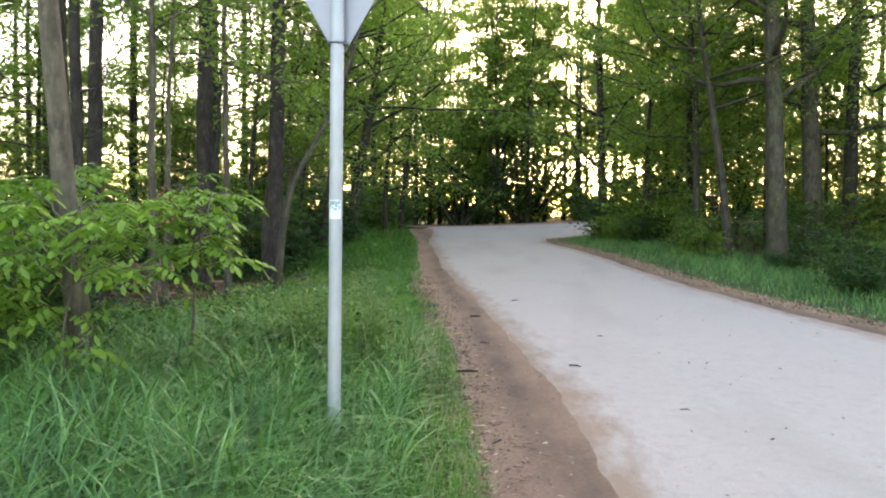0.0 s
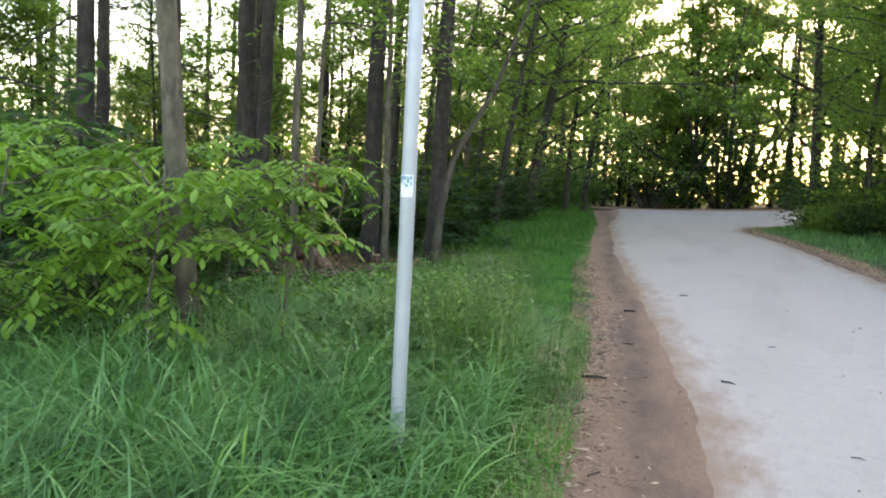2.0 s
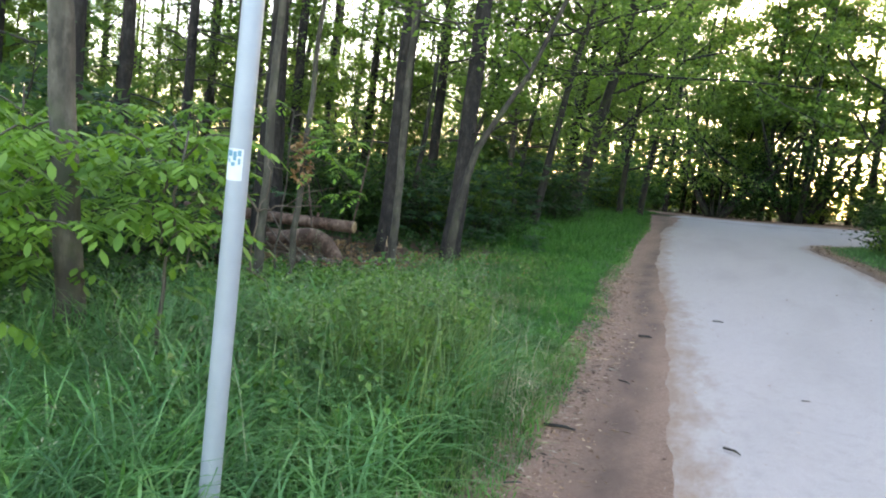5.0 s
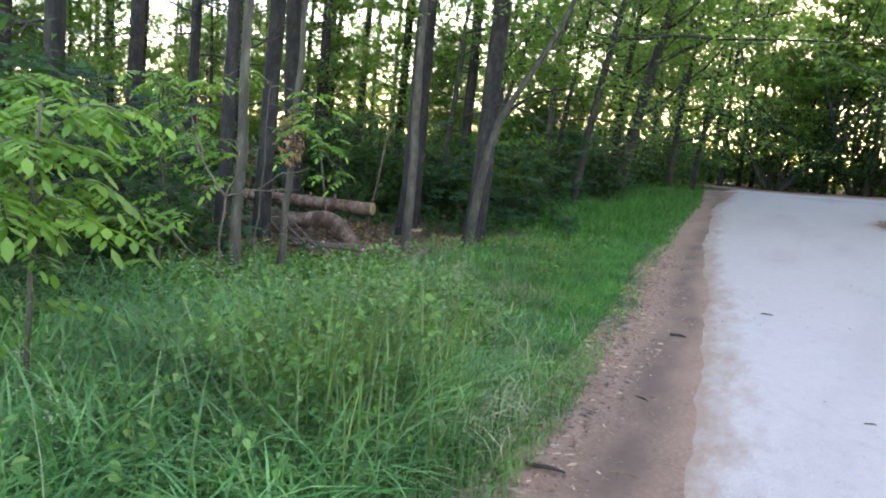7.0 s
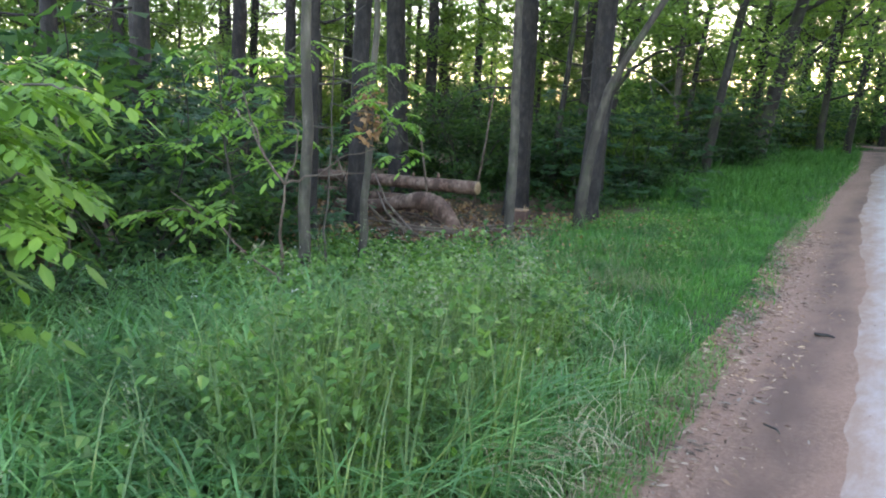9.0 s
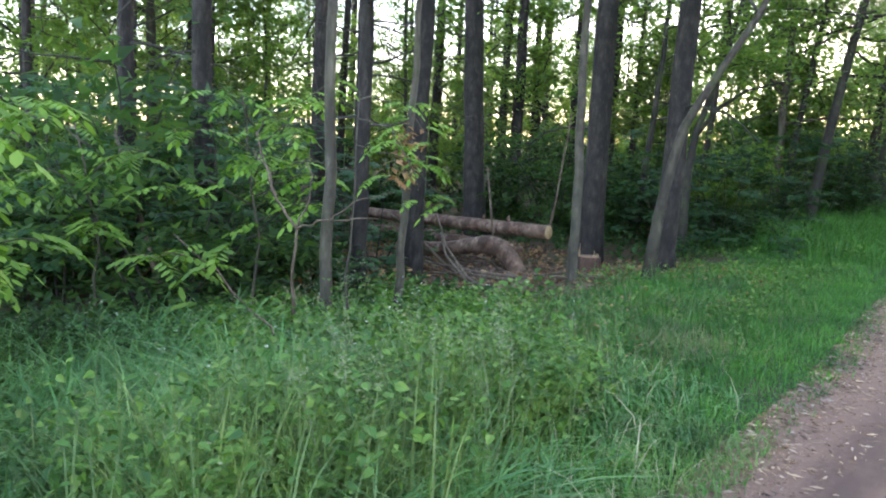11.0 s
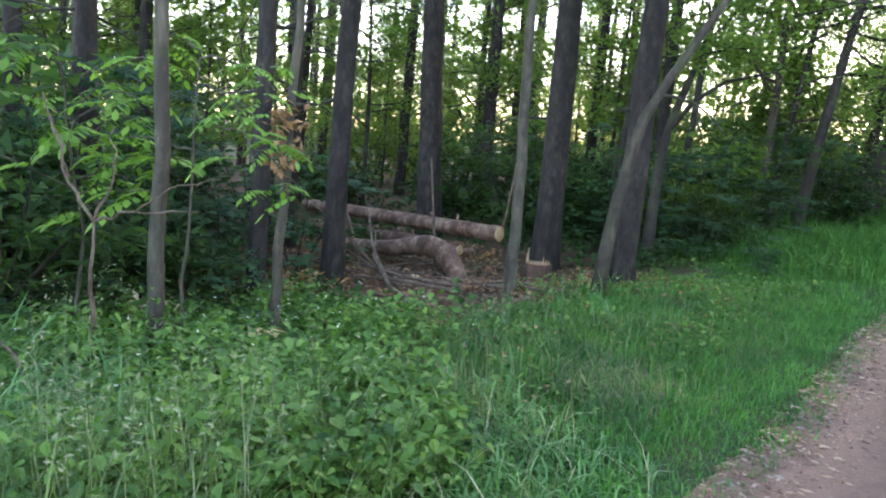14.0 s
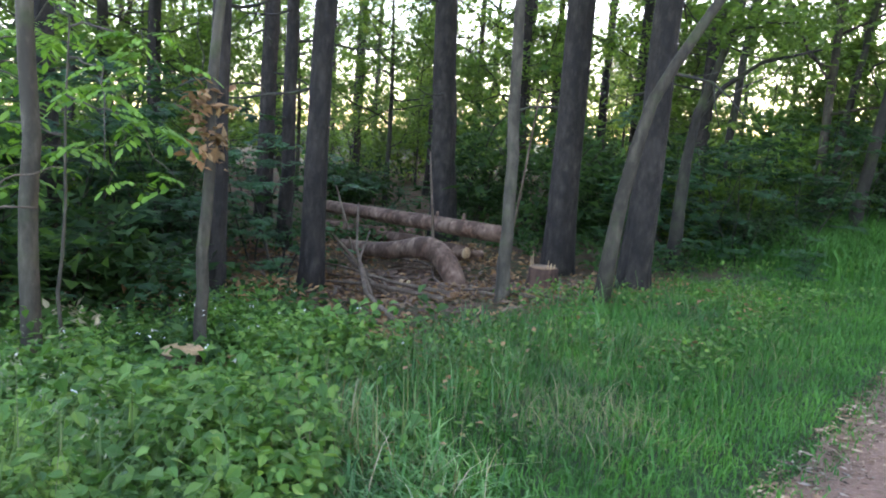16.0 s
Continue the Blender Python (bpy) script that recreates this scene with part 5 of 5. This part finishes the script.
stuff("trodden_straw", blades(x, y, rg.uniform(0.08, 0.3, 420), rg.uniform(0.003, 0.007, 420), rg.uniform(0.5, 1.8, 420), rg, 4), M_STRAW, "bent dry straw at the edge of the shoulder", "grass")
x, y, d = verge_points(2600, 9.0, 24, 0.9, 3.4, 0.45)
stuff("low_herbs", herbs(x, y, rg.uniform(0.06, 0.24, len(x)), 0.045, rg, 9), M_HERB, "low clover and dead-nettle patches in the verge grass", "herbs")
x, y, d = verge_points(3000, 8.6, 14.0, 1.4, 2.8, 0.2)
stuff("coarse_grass", blades(x, y, rg.uniform(0.15, 0.4, len(x)), rg.uniform(0.005, 0.011, len(x)), rg.uniform(0.2, 1.1, len(x)), rg), M_GRASS, "bluish coarse grass tufts towards the clearing", "grass")
x, y, d = verge_points(1500, 8.8, 15.0, 1.2, 3.6, 0.3)
stuff("verge_litter", leaf_cloud(np.stack([x, y, ground_z(x, y) + rg.uniform(0.02, 0.14, len(x))], 1), 0.05, rg, 0.1, 0.6), M_DEADLEAF, "brown dead leaves caught in the verge grass", "leaf litter")

# ---- litter on shoulder and lane ----
y = rg.uniform(2.5, 16, 8500)
x = grass_left(y) + np.abs(rg.normal(0.0, 0.28, len(y))) - 0.16
c = np.stack([x, y, ground_z(x, y) + 0.018], 1)
n = len(c)
a = rg.uniform(0, 6.28, n)
ln = (0.005 + 0.036 * rg.uniform(0, 1, n) ** 2.2)[:, None]
u = np.stack([np.cos(a), np.sin(a), np.zeros(n)], 1)
w = np.stack([-np.sin(a), np.cos(a), np.zeros(n)], 1)
up = np.array([0, 0, 0.006])
v = np.stack([c - u * ln, c - w * ln * 0.16 + up, c + u * ln, c + w * ln * 0.16 - up * 0.5], 1).reshape(-1, 3)
stuff("wood_chips", (v, np.arange(n * 4).reshape(n, 4)), M_CHIP, "scattered wood chips and bark bits on the shoulder", "litter")
for k, (x, y, ln, a, rad) in enumerate(((-0.09, 7.19, 0.2, 0.2, 0.012), (-0.23, 10.59, 0.14, 0.1, 0.012), (0.90, 7.53, 0.12, -0.5, 0.008), (-0.02, 6.2, 0.1, 0.7, 0.005), (0.25, 5.2, 0.1, 1.0, 0.006), (0.0, 8.6, 0.12, -0.6, 0.006), (1.3, 9.2, 0.07, 0.3, 0.004), (0.3, 12.4, 0.12, 0.2, 0.006), (1.6, 6.1, 0.07, -0.3, 0.004))):
    s = new("stick")
    s.location = (x, y, gz(x, y) + 0.03)
    tagged(s, "short dark stick lying on the lane edge", "stick", "sticks on the lane")
    d = np.array([math.cos(a), math.sin(a), 0])
    part("wood", tube([-d * ln / 2, d * ln * 0.1 + (0.01, 0.012, 0.004), d * ln / 2], [rad, rad, rad * 0.5], 6, 0.1, k), M_DARK, s)

yl = rg.uniform(4, 22, 260)
xl = rg.uniform(0, 1, 260) ** 1.4 * 4.2 + np.interp(yl, AY_AT, ROAD_L) + 0.1
xl = np.minimum(xl, np.interp(yl, RY_AT, ROAD_R) - 0.05)
stuff("lane_litter", leaf_cloud(np.stack([xl, yl, ground_z(xl, yl) + 0.025], 1), 0.026, rg, 0.0, 0.5), M_CHIP, "small dry leaves and twigs blown onto the lane", "litter")
yl = rg.uniform(6, 30, 2600)
xl = grass_right(yl) + rg.normal(-0.12, 0.2, len(yl))
stuff("edge_litter", leaf_cloud(np.stack([xl, yl, ground_z(xl, yl) + 0.025], 1), 0.05, rg, 0.0, 0.6), M_CHIP, "dead leaves and bark along the lane's edge", "litter")
weed = thing("weed", -0.79, 6.44, "light green leafy weed at the verge edge", "weed")
rw = np.random.default_rng(4)
wp = []
for k in range(9):
    st = wander((0.02 * k - 0.08, 0.01 * k - 0.04, -0.02), (rw.normal(0, 0.3), rw.normal(0, 0.3), 1), rw.uniform(0.25, 0.5), 5, 0.12, rw)
    part("stem", tube(st, np.linspace(0.004, 0.002, 6), 5), M_HERB, weed)
    wp.extend(st[1:])
part("leaves", leaf_cloud(clumps(wp, 4, 0.03, rw), 0.055, rw, 0.2, 0.8), M_LEAF_BRIGHT, weed, "", True)

nd = 9000
xd, yd = rg.uniform(-9.5, -3.9, nd), rg.uniform(8.6, 15.4, nd)
keep = (grass_left(yd) - xd > 2.6) & (np.sin(xd * 1.7 + yd) * np.cos(yd * 2.1) + rg.uniform(-1.2, 1, nd) > -0.35)
xd, yd = xd[keep], yd[keep]
stuff("leaf_litter", leaf_cloud(np.stack([xd, yd, ground_z(xd, yd) + rg.uniform(0.01, 0.05, len(xd))], 1), 0.075, rg, 0.0, 0.6), M_DEADLEAF, "rusty brown dead leaves around the felled logs", "leaf litter")
nb = 1700
xd, yd = rg.normal(-5.9, 1.0, nb), rg.normal(13.0, 0.8, nb)
a = rg.uniform(0, 6.28, nb)
ln = rg.uniform(0.03, 0.12, nb)[:, None]
c = np.stack([xd, yd, ground_z(xd, yd) + 0.025], 1)
u = np.stack([np.cos(a), np.sin(a), rg.normal(0, 0.15, nb)], 1)
w = np.stack([-np.sin(a), np.cos(a), rg.normal(0, 0.3, nb)], 1)
v = np.stack([c - u * ln, c - w * ln * 0.18 + (0, 0, 0.008), c + u * ln, c + w * ln * 0.18], 1).reshape(-1, 3)
stuff("bark_pieces", (v, np.arange(nb * 4).reshape(nb, 4)), M_LOG, "strips of bark and split wood on the litter", "litter")

low_stump = thing("tree_stump", -4.0, 9.63, "low pale sawn stump half hidden in the herbs", "stump")
part("bark", tube([(0, 0, -0.1), (0, 0, 0.04), (0, 0, 0.1), (0, 0, 0.18)], [0.18, 0.16, 0.15, 0.145], 14, 0.06, 7, 0.1), M_STUMP, low_stump)
low_top = part("cut_face", tube(np.array([(0, 0, 0), (0.006, 0, 0), (0.012, 0, 0)]), np.array([0.138, 0.138, 0.132]), 18, 0.04, 2), M_CUT, low_stump, "pale sawn top")
low_top.matrix_local = Matrix.Translation((0, 0, 0.176)) @ Vector((0, 0, 1)).to_track_quat('X', 'Z').to_matrix().to_4x4()

for k, (p0, p1, p2) in enumerate((((-6.55, 13.45, 0.0), (-6.75, 13.5, 0.75), (-6.95, 13.55, 1.5)), ((-6.75, 14.75, 0.0), (-6.6, 14.8, 1.0), (-6.45, 14.85, 2.3)), ((-7.75, 13.05, 0.0), (-7.95, 13.0, 0.5), (-8.3, 12.95, 1.1)))):
    ob = new("thin_sapling")
    a0 = np.array(zed(*p0))
    ob.location = a0
    tagged(ob, "thin bare pole-like sapling by the felled logs", "sapling", "bare poles by the logs")
    part("stem", tube(np.array([zed(p0[0], p0[1], -0.05), zed(*p1), zed(*p2)]) - a0, [0.02, 0.017, 0.009], 7, 0.06, k), M_TWIG, ob)
for k, (x, y, h) in enumerate(((-5.95, 12.55, 0.16), (-6.1, 12.75, 0.11), (-6.55, 11.6, 0.14))):
    ob = thing("cut_stake", x, y, "short pale stub of a cut sapling", "stump", "cut stubs by the logs")
    part("wood", tube([(0, 0, -0.05), (0.01, 0, h * 0.6), (0.02, 0.01, h)], [0.028, 0.025, 0.02], 8, 0.08, k), M_CUT, ob)

# ---- withered ferns and a pale dead weed at the wood's edge ----
rk = np.random.default_rng(61)
for x, y, n, wide, tall_up, mat, label in ((-6.5, 10.2, 110, 0.22, 0.1, M_DEADLEAF, "rusty withered fern fronds on the forest floor"), (-5.8, 10.9, 130, 0.2, 0.12, M_DEADLEAF, "rusty withered fern fronds on the forest floor"), (-5.0, 9.1, 90, 0.16, 0.22, M_STRAW, "pale dried weed bent over in the herbs")):
    ob = thing("withered_fern", x, y, label, "dead plant")
    for j in range(5):
        a = j * 1.26 + rk.uniform(0, 0.5)
        part("stalk", tube(wander((0, 0, -0.02), (math.cos(a) * 0.6, math.sin(a) * 0.6, 0.9), wide * 2.0, 5, 0.15, rk, -0.12), np.linspace(0.005, 0.002, 6), 4), M_TWIG, ob)
    c = rk.normal(0, 1, (n, 3)) * (wide, wide, 0.06) + (0, 0, tall_up + 0.08)
    c[:, 2] = np.maximum(c[:, 2], 0.02)
    part("fronds", leaf_cloud(c, 0.1, rk, 0.3, 0.4), mat, ob, "", True)

pole = new("leaning_pole")
pole.location = zed(-5.95, 8.3, 0.0)
tagged(pole, "thin grey dead pole leaning against a pine", "dead tree")
pb = np.array(zed(-5.95, 8.3, 0.0))
part("wood", tube(np.array([zed(-5.95, 8.3, -0.05), (-7.2, 8.5, 0.62), (-8.5, 8.72, 1.3), (-9.75, 8.9, 2.0)]) - pb, [0.034, 0.03, 0.025, 0.018], 7, 0.06, 3), M_TWIG, pole)
bent = thing("bent_stick", -2.62, 5.55, "dark bent dead stick standing in the grass", "stick")
part("wood", tube([(0, 0, -0.05), (-0.04, 0.02, 0.2), (-0.06, 0.03, 0.42), (-0.12, 0.05, 0.62)], [0.012, 0.011, 0.009, 0.006], 6, 0.1, 2), M_DARK, bent)
